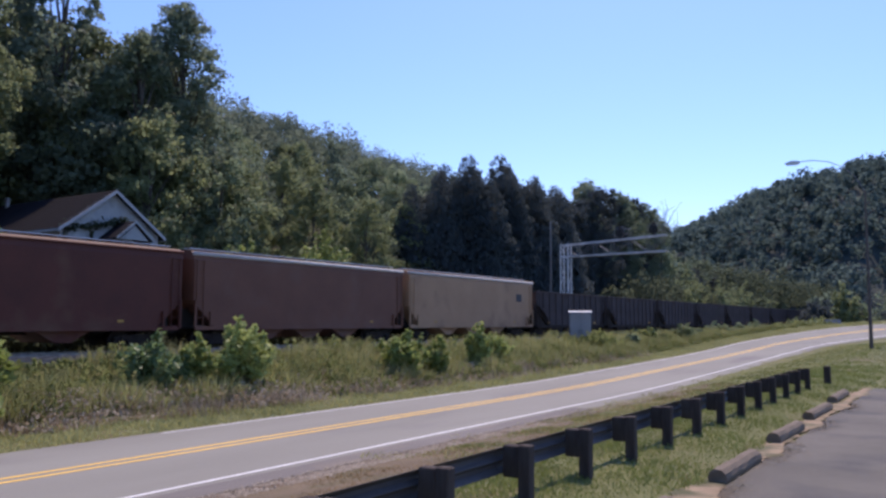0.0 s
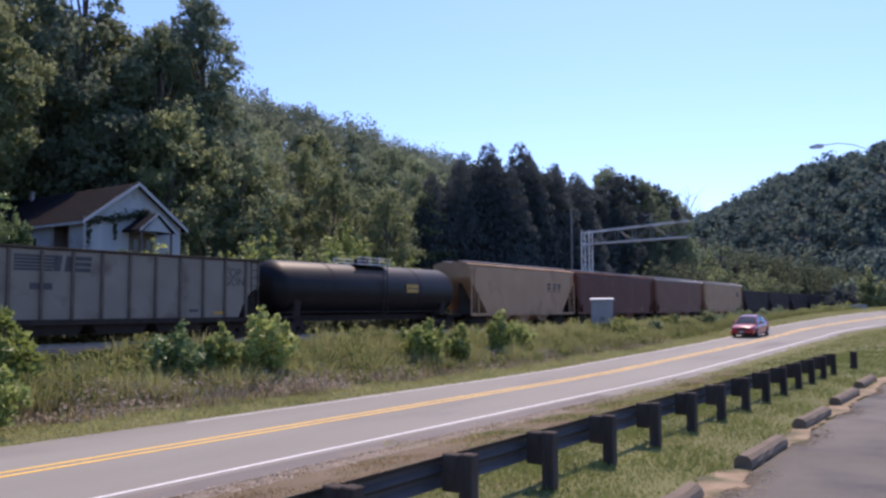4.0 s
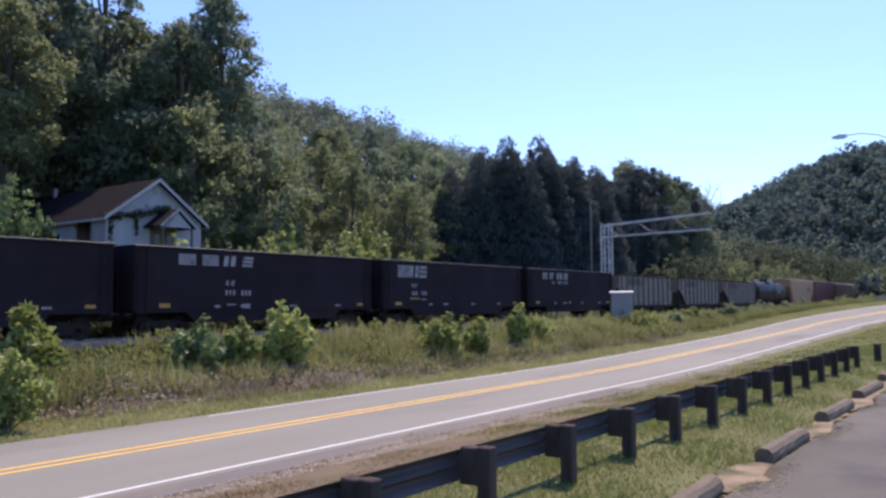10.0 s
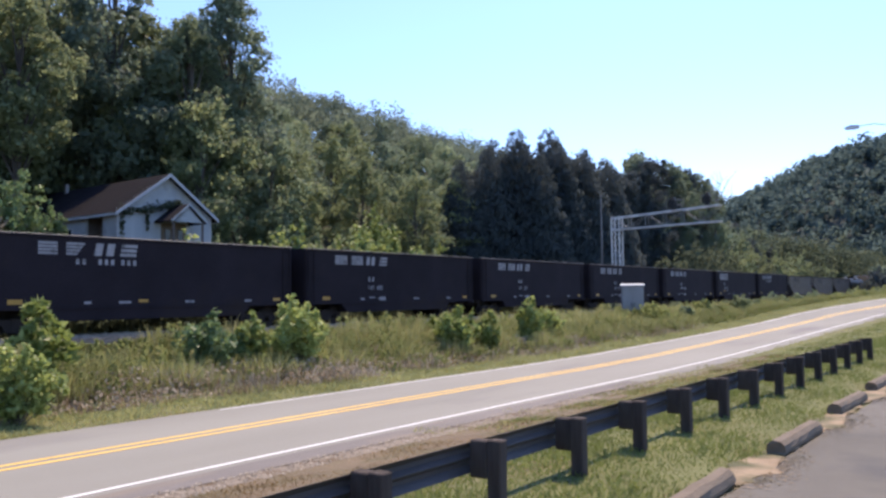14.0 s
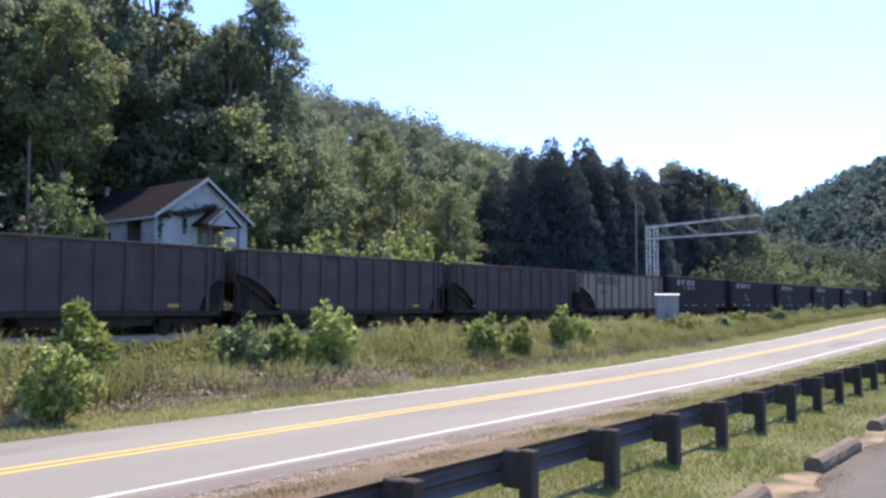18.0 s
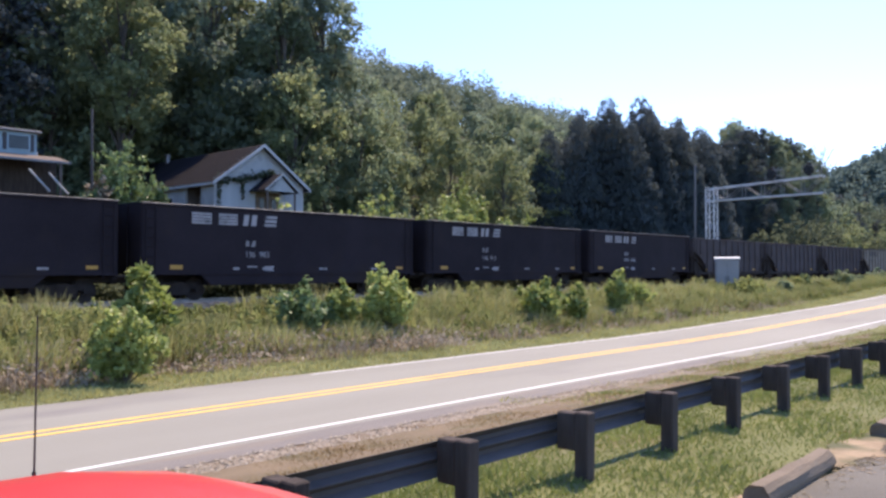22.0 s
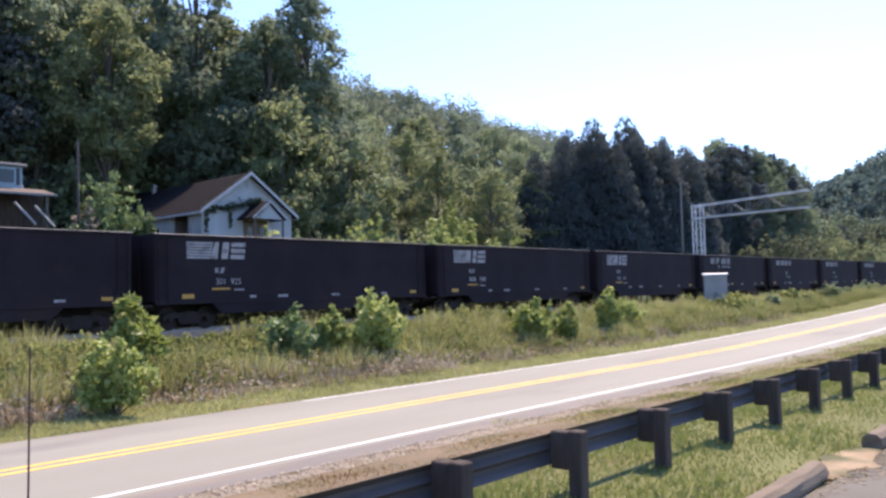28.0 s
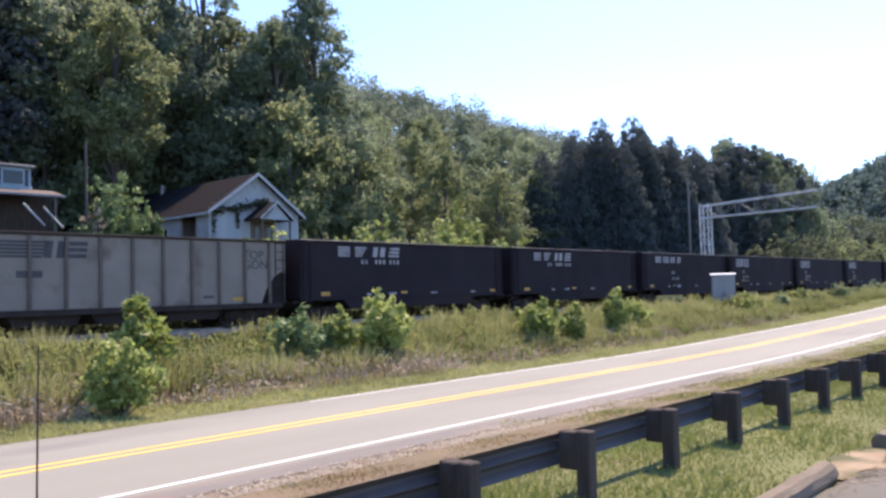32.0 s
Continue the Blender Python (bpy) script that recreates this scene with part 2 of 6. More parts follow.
PALE_POLE = material("pale_pole_wood", (0.12, 0.115, 0.11), (0.22, 0.21, 0.2), 1.0, 0.9, bump=0.3, fine=12, stretch=(3, 3, 0.3))
POLE_WOOD = material("grey_pole_wood", (0.07, 0.06, 0.055), (0.14, 0.12, 0.11), 1.0, 0.9, bump=0.3, fine=12, stretch=(3, 3, 0.3))
BARK = material("bark", (0.05, 0.043, 0.037), (0.125, 0.11, 0.094), 1.5, 0.95, bump=0.7, fine=10, stretch=(2, 2, 0.4))
LEAF_A = foliage("broad_leaves", (0.165, 0.212, 0.126), (0.285, 0.35, 0.208), 0.6, 0.3, ior=1.35, rough=0.6)
LEAF_B = foliage("yellow_green_leaves", (0.178, 0.215, 0.108), (0.3, 0.35, 0.18), 0.6, 0.3, ior=1.35, rough=0.6)
LEAF_C = foliage("dark_leaves", (0.142, 0.185, 0.128), (0.245, 0.308, 0.206), 0.6, 0.3, ior=1.35, rough=0.6)
LEAF_S = foliage("spruce_needles", (0.072, 0.09, 0.094), (0.112, 0.134, 0.133), 0.45, 0.12, ior=1.1)
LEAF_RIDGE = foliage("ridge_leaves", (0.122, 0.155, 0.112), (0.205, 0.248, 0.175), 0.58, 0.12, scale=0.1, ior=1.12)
LEAF_GROVE = foliage("valley_grove_leaves", (0.08, 0.1, 0.066), (0.152, 0.178, 0.108), 0.55, 0.15, scale=0.1, ior=1.12)
LEAF_BRIGHT = foliage("young_sapling_leaves", (0.172, 0.222, 0.055), (0.45, 0.515, 0.178), 0.5, ior=1.45, rough=0.45)
SHRUB_DARK = foliage("dense_shrub_leaves", (0.108, 0.165, 0.066), (0.248, 0.345, 0.148), 0.5, 0.5, ior=1.45, rough=0.42)
WEED = foliage("weeds", (0.222, 0.25, 0.09), (0.4, 0.436, 0.175), 0.62, 0.3, ior=1.15)
# Bluer and paler than the near leaves: the valley's haze is in the colour.
HAZED_HILL_LEAF = foliage("hazed_hill_leaves", (0.082, 0.125, 0.118), (0.138, 0.192, 0.174), 0.6, 0.06, scale=0.06, ior=1.05)
DRY_WEED = foliage("dry_weeds", (0.2, 0.15, 0.095), (0.6, 0.52, 0.4), 0.3, 0.8)
KHAKI_WEED = foliage("khaki_weeds", (0.215, 0.212, 0.094), (0.41, 0.405, 0.19), 0.6, 0.3, ior=1.15)
STRAW = foliage("straw_grass_blades", (0.195, 0.132, 0.06), (0.39, 0.285, 0.14), 0.35)
VERGE_BLADE = foliage("verge_grass_blades", (0.22, 0.228, 0.088), (0.43, 0.43, 0.185), 0.42, 0.4)
MOWN = foliage("mown_grass_blades", (0.128, 0.16, 0.045), (0.245, 0.288, 0.09), 0.4, 0.3)
CAR_RED = material("red_car_paint", (0.3, 0.012, 0.02), (0.37, 0.018, 0.028), 0.6, 0.28, coat=0.6, fine=4)
PARKED_RED = material("parked_car_red_paint", (0.5, 0.03, 0.03), (0.58, 0.05, 0.045), 0.6, 0.4, coat=0.3, fine=6)
RUBBER = material("tyre_rubber", (0.015, 0.015, 0.015), (0.035, 0.035, 0.035), 4.0, 0.85)
RIM = material("alloy_rim", (0.3, 0.3, 0.31), (0.45, 0.45, 0.46), 4.0, 0.4, metal=0.5)
HEADLAMP = material("headlamp_glass", (0.12, 0.12, 0.12), (0.22, 0.22, 0.22), 4.0, 0.12)
TAIL_RED = material("tail_lamp_red", (0.2, 0.01, 0.01), (0.3, 0.015, 0.015), 4.0, 0.15)
CAR_BLACK = material("black_trim", (0.012, 0.012, 0.012), (0.03, 0.03, 0.03), 4.0, 0.6)
PLATE = material("white_plate", (0.3, 0.3, 0.3), (0.42, 0.42, 0.42), 4.0, 0.5)

# ---- mesh helpers ----
class Geo:
    """Collects vertices and faces, then becomes one mesh."""

    def __init__(self):
        self.v, self.f = [], []

    def add(self, verts, faces, m=None):
        k = len(self.v)
        self.v += [tuple(m @ Vector(p)) for p in verts] if m else [tuple(p) for p in verts]
        self.f += [tuple(i + k for i in q) for q in faces]
        return self

    def box(self, x0, x1, y0, y1, z0, z1, m=None, b=0.0):
        """A box; b cuts its edges by a chamfer."""
        if not b:
            v = [(x, y, z) for x in (x0, x1) for y in (y0, y1) for z in (z0, z1)]
            return self.add(v, [(0, 1, 3, 2), (4, 6, 7, 5), (0, 4, 5, 1), (2, 3, 7, 6), (0, 2, 6, 4), (1, 5, 7, 3)], m)
        bm = bmesh.new()
        bmesh.ops.create_cube(bm, size=1)
        for q in bm.verts:
            q.co = ((x0 + x1) / 2 + q.co.x * (x1 - x0), (y0 + y1) / 2 + q.co.y * (y1 - y0), (z0 + z1) / 2 + q.co.z * (z1 - z0))
        bmesh.ops.bevel(bm, geom=bm.edges[:], offset=b, segments=1, affect="EDGES")
        bm.verts.index_update()
        self.add([q.co[:] for q in bm.verts], [[q.index for q in p.verts] for p in bm.faces], m)
        bm.free()
        return self

    def prism(self, pts, axis, a, b, m=None):
        """A closed outline pts (two coordinates each) drawn out along axis from a to b."""
        n = len(pts)
        put = {"x": lambda p, h: (h, p[0], p[1]), "y": lambda p, h: (p[0], h, p[1]), "z": lambda p, h: (p[0], p[1], h)}[axis]
        v = [put(p, a) for p in pts] + [put(p, b) for p in pts]
        faces = [tuple(range(n - 1, -1, -1)), tuple(range(n, 2 * n))] + [(i, (i + 1) % n, n + (i + 1) % n, n + i) for i in range(n)]
        return self.add(v, faces, m)

    def tube(self, p0, p1, r0, r1=None, n=8):
        """A round bar from p0 to p1."""
        r1 = r0 if r1 is None else r1
        p0, p1 = Vector(p0), Vector(p1)
        q = (p1 - p0).to_track_quat("Z", "Y")
        ring = [Vector((math.cos(2 * math.pi * i / n), math.sin(2 * math.pi * i / n), 0)) for i in range(n)]
        v = [p0 + q @ (c * r0) for c in ring] + [p1 + q @ (c * r1) for c in ring]
        faces = [tuple(range(n - 1, -1, -1)), tuple(range(n, 2 * n))] + [(i, (i + 1) % n, n + (i + 1) % n, n + i) for i in range(n)]
        return self.add(v, faces)

    def grid(self, pts):
        """A sheet through rows of points."""
        w = len(pts[0])
        return self.add([p for r in pts for p in r], [(i * w + j, i * w + j + 1, (i + 1) * w + j + 1, (i + 1) * w + j) for i in range(len(pts) - 1) for j in range(w - 1)])

    def mesh(self, name, mat, smooth=False):
        me = bpy.data.meshes.new(name)
        me.from_pydata(self.v, [], self.f)
        bm = bmesh.new()
        bm.from_mesh(me)
        bmesh.ops.recalc_face_normals(bm, faces=bm.faces[:])
        bm.to_mesh(me)
        bm.free()
        if smooth:
            me.shade_smooth()
        me.materials.append(mat)
        return me


def soup(name, mat, verts, faces):
    """A mesh from numpy arrays, for leaves and blades."""
    me = bpy.data.meshes.new(name)
    k = faces.shape[1]
    me.vertices.add(len(verts)), me.loops.add(faces.size), me.polygons.add(len(faces))
    me.vertices.foreach_set("co", np.ascontiguousarray(verts, dtype=np.float32).ravel())
    me.loops.foreach_set("vertex_index", np.ascontiguousarray(faces, dtype=np.int32).ravel())
    me.polygons.foreach_set("loop_start", np.arange(0, faces.size, k, dtype=np.int32))
    me.update(calc_edges=True)
    me.materials.append(mat)
    return me


def thing(name, at, label, category, group="", kind=""):
    ob = tagged(new(name), label, category, group, kind)
    ob.empty_display_size = 0.3
    ob.matrix_basis = at
    return ob


def part(name, geo, mat, parent, label="", at=None, smooth=False):
    """One mesh object under a thing or a part. geo: a Geo, or a ready mesh to share."""
    ob = new(name, geo if isinstance(geo, bpy.types.Mesh) else geo.mesh(name, mat, smooth))
    ob.parent = parent
    if at is not None:
        ob.matrix_basis = at
    if label:
        ob["label"] = label
    return ob


def solid(name, geo, mat, label, category, at=None, group="", kind="", smooth=False):
    """A thing that is one mesh."""
    ob = tagged(new(name, geo if isinstance(geo, bpy.types.Mesh) else geo.mesh(name, mat, smooth)), label, category, group, kind)
    if at is not None:
        ob.matrix_basis = at
    return ob


def smoothstep(a, b, x):
    t = np.clip((x - a) / (b - a), 0, 1)
    return t * t * (3 - 2 * t)


# ---- the lie of the land ----
ROAD_X = [-200, 30, 36, 46, 58, 70, 76, 92, 110, 140, 200, 320]
ROAD_Z = [-0.64, -0.64, -0.6, -0.43, -0.2, 0.08, 0.3, 0.76, 1.34, 2.35, 3.1, 3.5]


def road_z(x):
    return np.interp(x, ROAD_X, ROAD_Z)


def road_y(x):
    """The road's middle line: straight, then bending towards the car park's side."""
    return 14.95 - np.maximum(x - 70, 0) ** 2 / 350.0


def bank(x):
    """The bend is tilted: rise per metre across the road."""
    return 0.125 * smoothstep(56, 112, x)


def ground_z(x, y):
    x, y = np.asarray(x, float), np.asarray(y, float)
    rz = road_z(x) - 0.035
    d = y - road_y(x)
    rz = rz + np.clip(d, -7, 6) * bank(x)
    near = np.interp(d, [-13, -10.4, -9.6, -4.6, 0], [0, 0, 0, 1, 1])
    lot = -0.02 + 0.1 * smoothstep(3.4, 4.2, y) * (1 - smoothstep(5.6, 7.5, y)) * (y < 9) + 0.6 * smoothstep(36, 75, x)
    z = lot * (1 - near) + rz * near
    # verge, bank and track bed beyond the road
    far = np.interp(d, [4.0, 6.0, 8.0, 10.5, 11.6], [0, 0.08, 0.45, 0.85, 1.0])
    bed = 0.62
    z = np.where(d > 0, rz * (1 - far) + bed * far, z)
    # the hill behind the track
    hill = np.interp(y, [35.5, 40, 46, 66, 90, 120, 160, 220, 420, 2000], [0, 1.2, 4.6, 5.6, 16, 30, 46, 50, 40, 10])
    fall = np.interp(x, [-300, 0, 140, 230, 330, 420, 520], [1.15, 1.1, 1.0, 0.9, 0.72, 0.4, 0.1])
    z = z + hill * np.where(y < 66, 1, fall)
    # the wooded hill across the valley
    r = np.hypot((x - 640) / 165, (y - 62) / 165)
    z = z + 99 * np.exp(-r ** 2 * 1.1) * smoothstep(380, 520, x)
    z = z + 8 * smoothstep(80, 400, -y)
    return z


def ground():
    xs = np.concatenate([np.linspace(-1500, -60, 22), np.arange(-52, 140, 2.0), np.arange(140, 900, 14.0), np.linspace(920, 3200, 16)])
    ys = np.concatenate([np.linspace(-1500, -60, 18), np.arange(-52, 0, 4.0), np.arange(0, 48, 0.7), np.arange(48, 240, 6.0), np.linspace(250, 2500, 24)])
    X, Y = np.meshgrid(xs, ys)
    Z = ground_z(X, Y)
    Z = Z + 0.03 * np.sin(X * 1.3 + Y * 0.7) * np.sin(Y * 1.9 - X * 0.4) * ((Y > 20.5) & (Y < 27))
    w = len(xs)
    i, j = np.meshgrid(np.arange(len(ys) - 1), np.arange(w - 1), indexing="ij")
    k = (i * w + j).ravel()
    faces = np.stack([k, k + 1, k + 1 + w, k + w], 1)
    me = soup("ground", GRASS, np.stack([X.ravel(), Y.ravel(), Z.ravel()], 1), faces)
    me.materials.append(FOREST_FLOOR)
    me.materials.append(HAZED_HILL_FLOOR)
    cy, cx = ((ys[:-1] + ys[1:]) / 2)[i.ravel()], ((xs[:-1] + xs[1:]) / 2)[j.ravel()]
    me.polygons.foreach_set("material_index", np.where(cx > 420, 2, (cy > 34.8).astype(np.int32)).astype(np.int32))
    me.shade_smooth()
    tagged(new("ground", me), "mown and weedy green ground rising into a wooded hillside", "ground", kind="structure")


def ribbon(name, mat, x0, x1, d0, d1, lift, label, step=2.0, category="road", crown=0.0, wave=0.0, seed=3, skirt=0.0):
    """A strip that follows the road between two offsets from its middle."""
    xs = np.arange(x0, x1 + step / 2, step)
    g = Geo()
    rng = random.Random(seed)
    cols = np.linspace(d0, d1, 5 if d1 - d0 > 1 else 2)
    rows = []
    for x in xs:
        slope = (road_y(x + 0.5) - road_y(x - 0.5))
        nx, ny = -slope / math.hypot(1, slope), 1 / math.hypot(1, slope)
        e0, e1 = rng.uniform(-wave, wave), rng.uniform(-wave, wave)
        row = []
        for k, c in enumerate(cols):
            c = c + (e0 if k == 0 else e1 if k == len(cols) - 1 else 0)
            row.append((x + nx * c, road_y(x) + ny * c, road_z(x) + bank(x) * c + lift - crown * abs(c) / 3.0))
        if skirt:
            a, b = row[0], row[-1]
            row = [(a[0] - nx * 0.3, a[1] - ny * 0.3, a[2] - skirt)] + row + [(b[0] + nx * 0.3, b[1] + ny * 0.3, b[2] - skirt)]
        rows.append(row)
    g.grid(rows)
    return solid(name, g, mat, label, category, kind="structure")


def road():
    ribbon("gravel_shoulder", GRAVEL, -40, 22, -4.75, -3.7, -0.008, "worn gravel shoulder along the asphalt edge", 0.6, "shoulder", wave=0.06, skirt=0.04)
    ribbon("road", ASPHALT, -40, 300, -3.62, 2.88, 0.0, "sun-bleached grey two-lane asphalt road", 1.0, wave=0.05, skirt=0.03)
    ribbon("road_edge", WORN_ASPHALT, -40, 26, -4.12, -3.42, 0.004, "darker worn asphalt edge outside the white line", 0.6, "shoulder", wave=0.03)
    for nm, d in (("center_line", -0.31), ("center_line", 0.06)):
        ribbon(nm, YELLOW_LINE, -40, 300, d, d + 0.13, 0.006, "one of two solid yellow centre lines painted on the road", 2.0, "road marking")
    ribbon("edge_line", WHITE_LINE, -40, 300, -3.205, -3.1, 0.006, "solid white edge line painted on the road", 2.0, "road marking")
    ribbon("edge_line", WHITE_LINE, 14, 300, 2.72, 2.8, 0.006, "faint white edge line painted on the road", 2.0, "road marking")


def car_park():
    g = Geo()
    xs = np.arange(-40, 32.6, 0.8)
    rng = random.Random(8)
    rows = [[(x, y, 0.012) for y in (-28, -14, -6, -1, 1.5, 3.0 + rng.uniform(-0.08, 0.08))] for x in xs]
    solid("parking_lot", g.grid(rows), LOT_ASPHALT, "worn dark grey asphalt parking lot with stains", "parking lot", kind="structure")
    g = Geo()
    rows = []
    for x in np.arange(-6, 32, 0.14):
        gap = max(math.exp(-((x - c) / 0.75) ** 2) for c in (2.2, 6.75, 10.9, 15.3, 19.8, 24.5, 29.2))
        rough = 0.06 * math.sin(x * 5.1) * math.sin(x * 2.3 + 1) + rng.uniform(-0.045, 0.045)
        rows.append([(x, 3.03 - 0.22 * gap * (0.7 + 0.3 * math.sin(x * 7.7)) + rough, 0.0145), (x, 3.06 - 0.18 * gap, 0.022), (x, 3.16, 0.026), (x, 3.3 + 0.16 * gap + rough + rng.uniform(-0.05, 0.05), 0.012)])
    solid("sandy_strip", g.grid(rows), SAND, "strip of washed-out sand along the parking lot edge", "sand", kind="structure")
    g = Geo()
    rows = []
    for x in np.arange(-30, 40, 0.5):
        edge = 7.5 + 0.3 * math.sin(x * 0.33) + 0.15 * math.sin(x * 1.7) + rng.uniform(-0.03, 0.03) + smoothstep(11, 27, x) * 2.3
        rows.append([(x, y, float(ground_z(x, y)) + 0.015) for y in np.linspace(edge + 0.3, 10.5, 6)])
    solid("sandy_verge", g.grid(rows), SANDY, "dry sandy verge between road and guardrail", "verge", kind="structure")


ground(), road(), car_park()


# ---- guardrail and parking stops ----
def guardrail():
    rail = thing("guardrail", pose(0, 0, 0), "dark weathered guardrail with square wooden posts and blocks", "guardrail")
    post = Geo().box(-0.075, 0.075, -0.08, 0.08, -0.45, 0.67, b=0.012).mesh("post", POST_WOOD)
    block = Geo().box(-0.075, 0.075, 0.08, 0.29, 0.27, 0.655, b=0.012).mesh("block", POST_WOOD)
    xs = [1.71 + 1.835 * k for k in range(-4, 16)]
    rng = random.Random(4)
    for x in xs:
        m = pose(x, 4.65, float(ground_z(x, 4.65)) + 0.02, rng.uniform(-1, 1), rng.uniform(-1, 1), rng.uniform(-3, 3))
        p = part("post", post, None, rail, at=m)
        part("block", block, None, p)
    # W profile, one length over each two bays
    prof = [(0.0, 0.0), (0.03, 0.03), (0.075, 0.07), (0.075, 0.11), (0.02, 0.155), (0.02, 0.165), (0.075, 0.21), (0.075, 0.25), (0.03, 0.29), (0.0, 0.32)]
    prof = prof + [(a - 0.006, b) for a, b in reversed(prof)]
    for k in range(0, len(xs) - 1, 2):
        x0, x1 = xs[k] - 0.12, xs[min(k + 2, len(xs) - 1)] + 0.12
        g = Geo()
        z0, z1 = float(ground_z(x0, 4.65)) + 0.33, float(ground_z(x1, 4.65)) + 0.33
        n = len(prof)
        lift = 0.004 * (k % 4 > 1)
        v = [(x0, 4.94 + lift + a, z0 + b) for a, b in prof] + [(x1, 4.94 + lift + a, z1 + b) for a, b in prof]
        g.add(v, [(i, (i + 1) % n, n + (i + 1) % n, n + i) for i in range(n)] + [tuple(range(n - 1, -1, -1)), tuple(range(n, 2 * n))])
        part("rail", g, RAIL_STEEL, rail)
    end = thing("guard_post", pose(32.5, 4.5, float(ground_z(32.5, 4.5))), "single dark wooden post standing past the guardrail's end", "post")
    part("post", Geo().box(-0.11, 0.11, -0.11, 0.11, -0.3, 0.62, b=0.02), POST_WOOD, end)


def parking_stops():
    rng = random.Random(11)
    for x0, x1, y in ((3.6, 5.75, 3.14), (7.75, 9.8, 3.1), (11.95, 14.2, 3.12), (16.45, 18.85, 3.24), (20.8, 23.5, 3.32), (25.6, 28.4, 3.45)):
        g = Geo()
        sec = [(-0.12, 0.0), (-0.134, 0.06), (-0.116, 0.13), (-0.062, 0.18), (0.055, 0.183), (0.112, 0.135), (0.132, 0.065), (0.12, 0.0)]
        n, rings = len(sec), 9
        rows = []
        for k in range(rings):
            sag = rng.uniform(-0.006, 0.006)
            rows.append([((x1 - x0) * k / (rings - 1) + (rng.uniform(-0.02, 0.02) if k in (0, rings - 1) else 0), q + rng.uniform(-0.008, 0.008), z + (sag + rng.uniform(-0.005, 0.005) if z else 0)) for q, z in sec])
            rows[-1].append(rows[-1][0])
        g.grid(rows)
        g.add(rows[0][:-1], [tuple(range(n))]), g.add(rows[-1][:-1], [tuple(range(n))])
        solid("parking_stop", g, LOG_WOOD, "weathered rounded timber used as a parking stop on sand", "parking stop",
              at=pose(x0, y, 0.015, 0, 0, rng.uniform(-1.5, 1.5)), group="timber parking stops")


guardrail(), parking_stops()

# ---- railway ----
TRACK_Y, RAIL_TOP = 32.05, 0.92


def railway():
    g = Geo()
    prof = [(26.0, 0.3), (26.7, 0.66), (34.6, 0.66), (35.6, 0.2)]
    xs = np.arange(-480, 490, 4.0)
    g.grid([[(x, a, b) for a, b in prof] for x in xs])
    solid("track_bed", g, BALLAST, "grey crushed stone ballast bed under the tracks", "ballast", kind="structure")
    for nm, y in (("main_track", TRACK_Y), ("second_track", 27.95)):
        t = thing(nm, pose(0, y, 0), "rusty steel rails on weathered wooden ties", "railway track")
        for s in (-1, 1):
            c = s * 0.755
            g = Geo().prism([(c - 0.07, 0.75), (c + 0.07, 0.75), (c + 0.02, 0.775), (c + 0.02, 0.87), (c + 0.037, 0.885), (c + 0.037, 0.92), (c - 0.037, 0.92), (c - 0.037, 0.885), (c - 0.02, 0.87), (c - 0.02, 0.775)], "x", -480, 486)
            part("rail", g, STEEL_RAIL, t)
        tie = Geo().box(-0.11, 0.11, -1.3, 1.3, 0.6, 0.75).mesh("tie", TIE_WOOD)
        rng = random.Random(5)
        for k in range(130):
            part("tie", tie, None, t, at=pose(-8 + k * 0.6, rng.uniform(-0.04, 0.04), rng.uniform(-0.02, 0), 0, 0, rng.uniform(-1, 1)))


railway()


def wheel_mesh():
    g = Geo()
    for y0, y1, r in ((-0.07, 0.05, 0.46), (0.05, 0.08, 0.49), (-0.1, -0.06, 0.2)):
        g.tube((0, y0, 0), (0, y1, 0), r, n=20)
    return g.mesh("wheel", UNDERFRAME)


def truck_mesh():
    g = Geo()
    for s in (-1, 1):
        y = s * 1.0
        g.prism([(-1.25, 0.38), (-1.2, 0.62), (-0.75, 0.72), (0.75, 0.72), (1.2, 0.62), (1.25, 0.38), (0.95, 0.36), (0.6, 0.5), (0.45, 0.22), (-0.45, 0.22), (-0.6, 0.5), (-0.95, 0.36)], "y", y - 0.08, y + 0.08)
        for k in (-0.22, 0, 0.22):
            g.tube((k, y, 0.26), (k, y, 0.6), 0.09, n=8)
        for k in (-0.89, 0.89):
            g.tube((k, y - 0.14, 0.46), (k, y + 0.14, 0.46), 0.13, n=10)
    g.box(-0.25, 0.25, -1.1, 1.1, 0.5, 0.75)
    for k in (-0.89, 0.89):
        g.tube((k, -0.9, 0.46), (k, 0.9, 0.46), 0.08, n=8)
    return g.mesh("truck", UNDERFRAME)


WHEEL, TRUCK = wheel_mesh(), truck_mesh()
COUPLER = Geo().box(0, 0.55, -0.13, 0.13, 0.72, 0.98).box(0.45, 0.72, -0.17, 0.19, 0.68, 1.02, b=0.03).mesh("coupler", UNDERFRAME)


def ladder_mesh(h0, h1, mat, w=0.42):
    g = Geo()
    for s in (-w / 2, w / 2):
        g.tube((s, 0, h0), (s, 0, h1), 0.022, n=6)
    z = h0 + 0.15
    while z < h1:
        g.tube((-w / 2, 0, z), (w / 2, 0, z), 0.016, n=6)
        z += 0.38
    return g.mesh("ladder", mat)


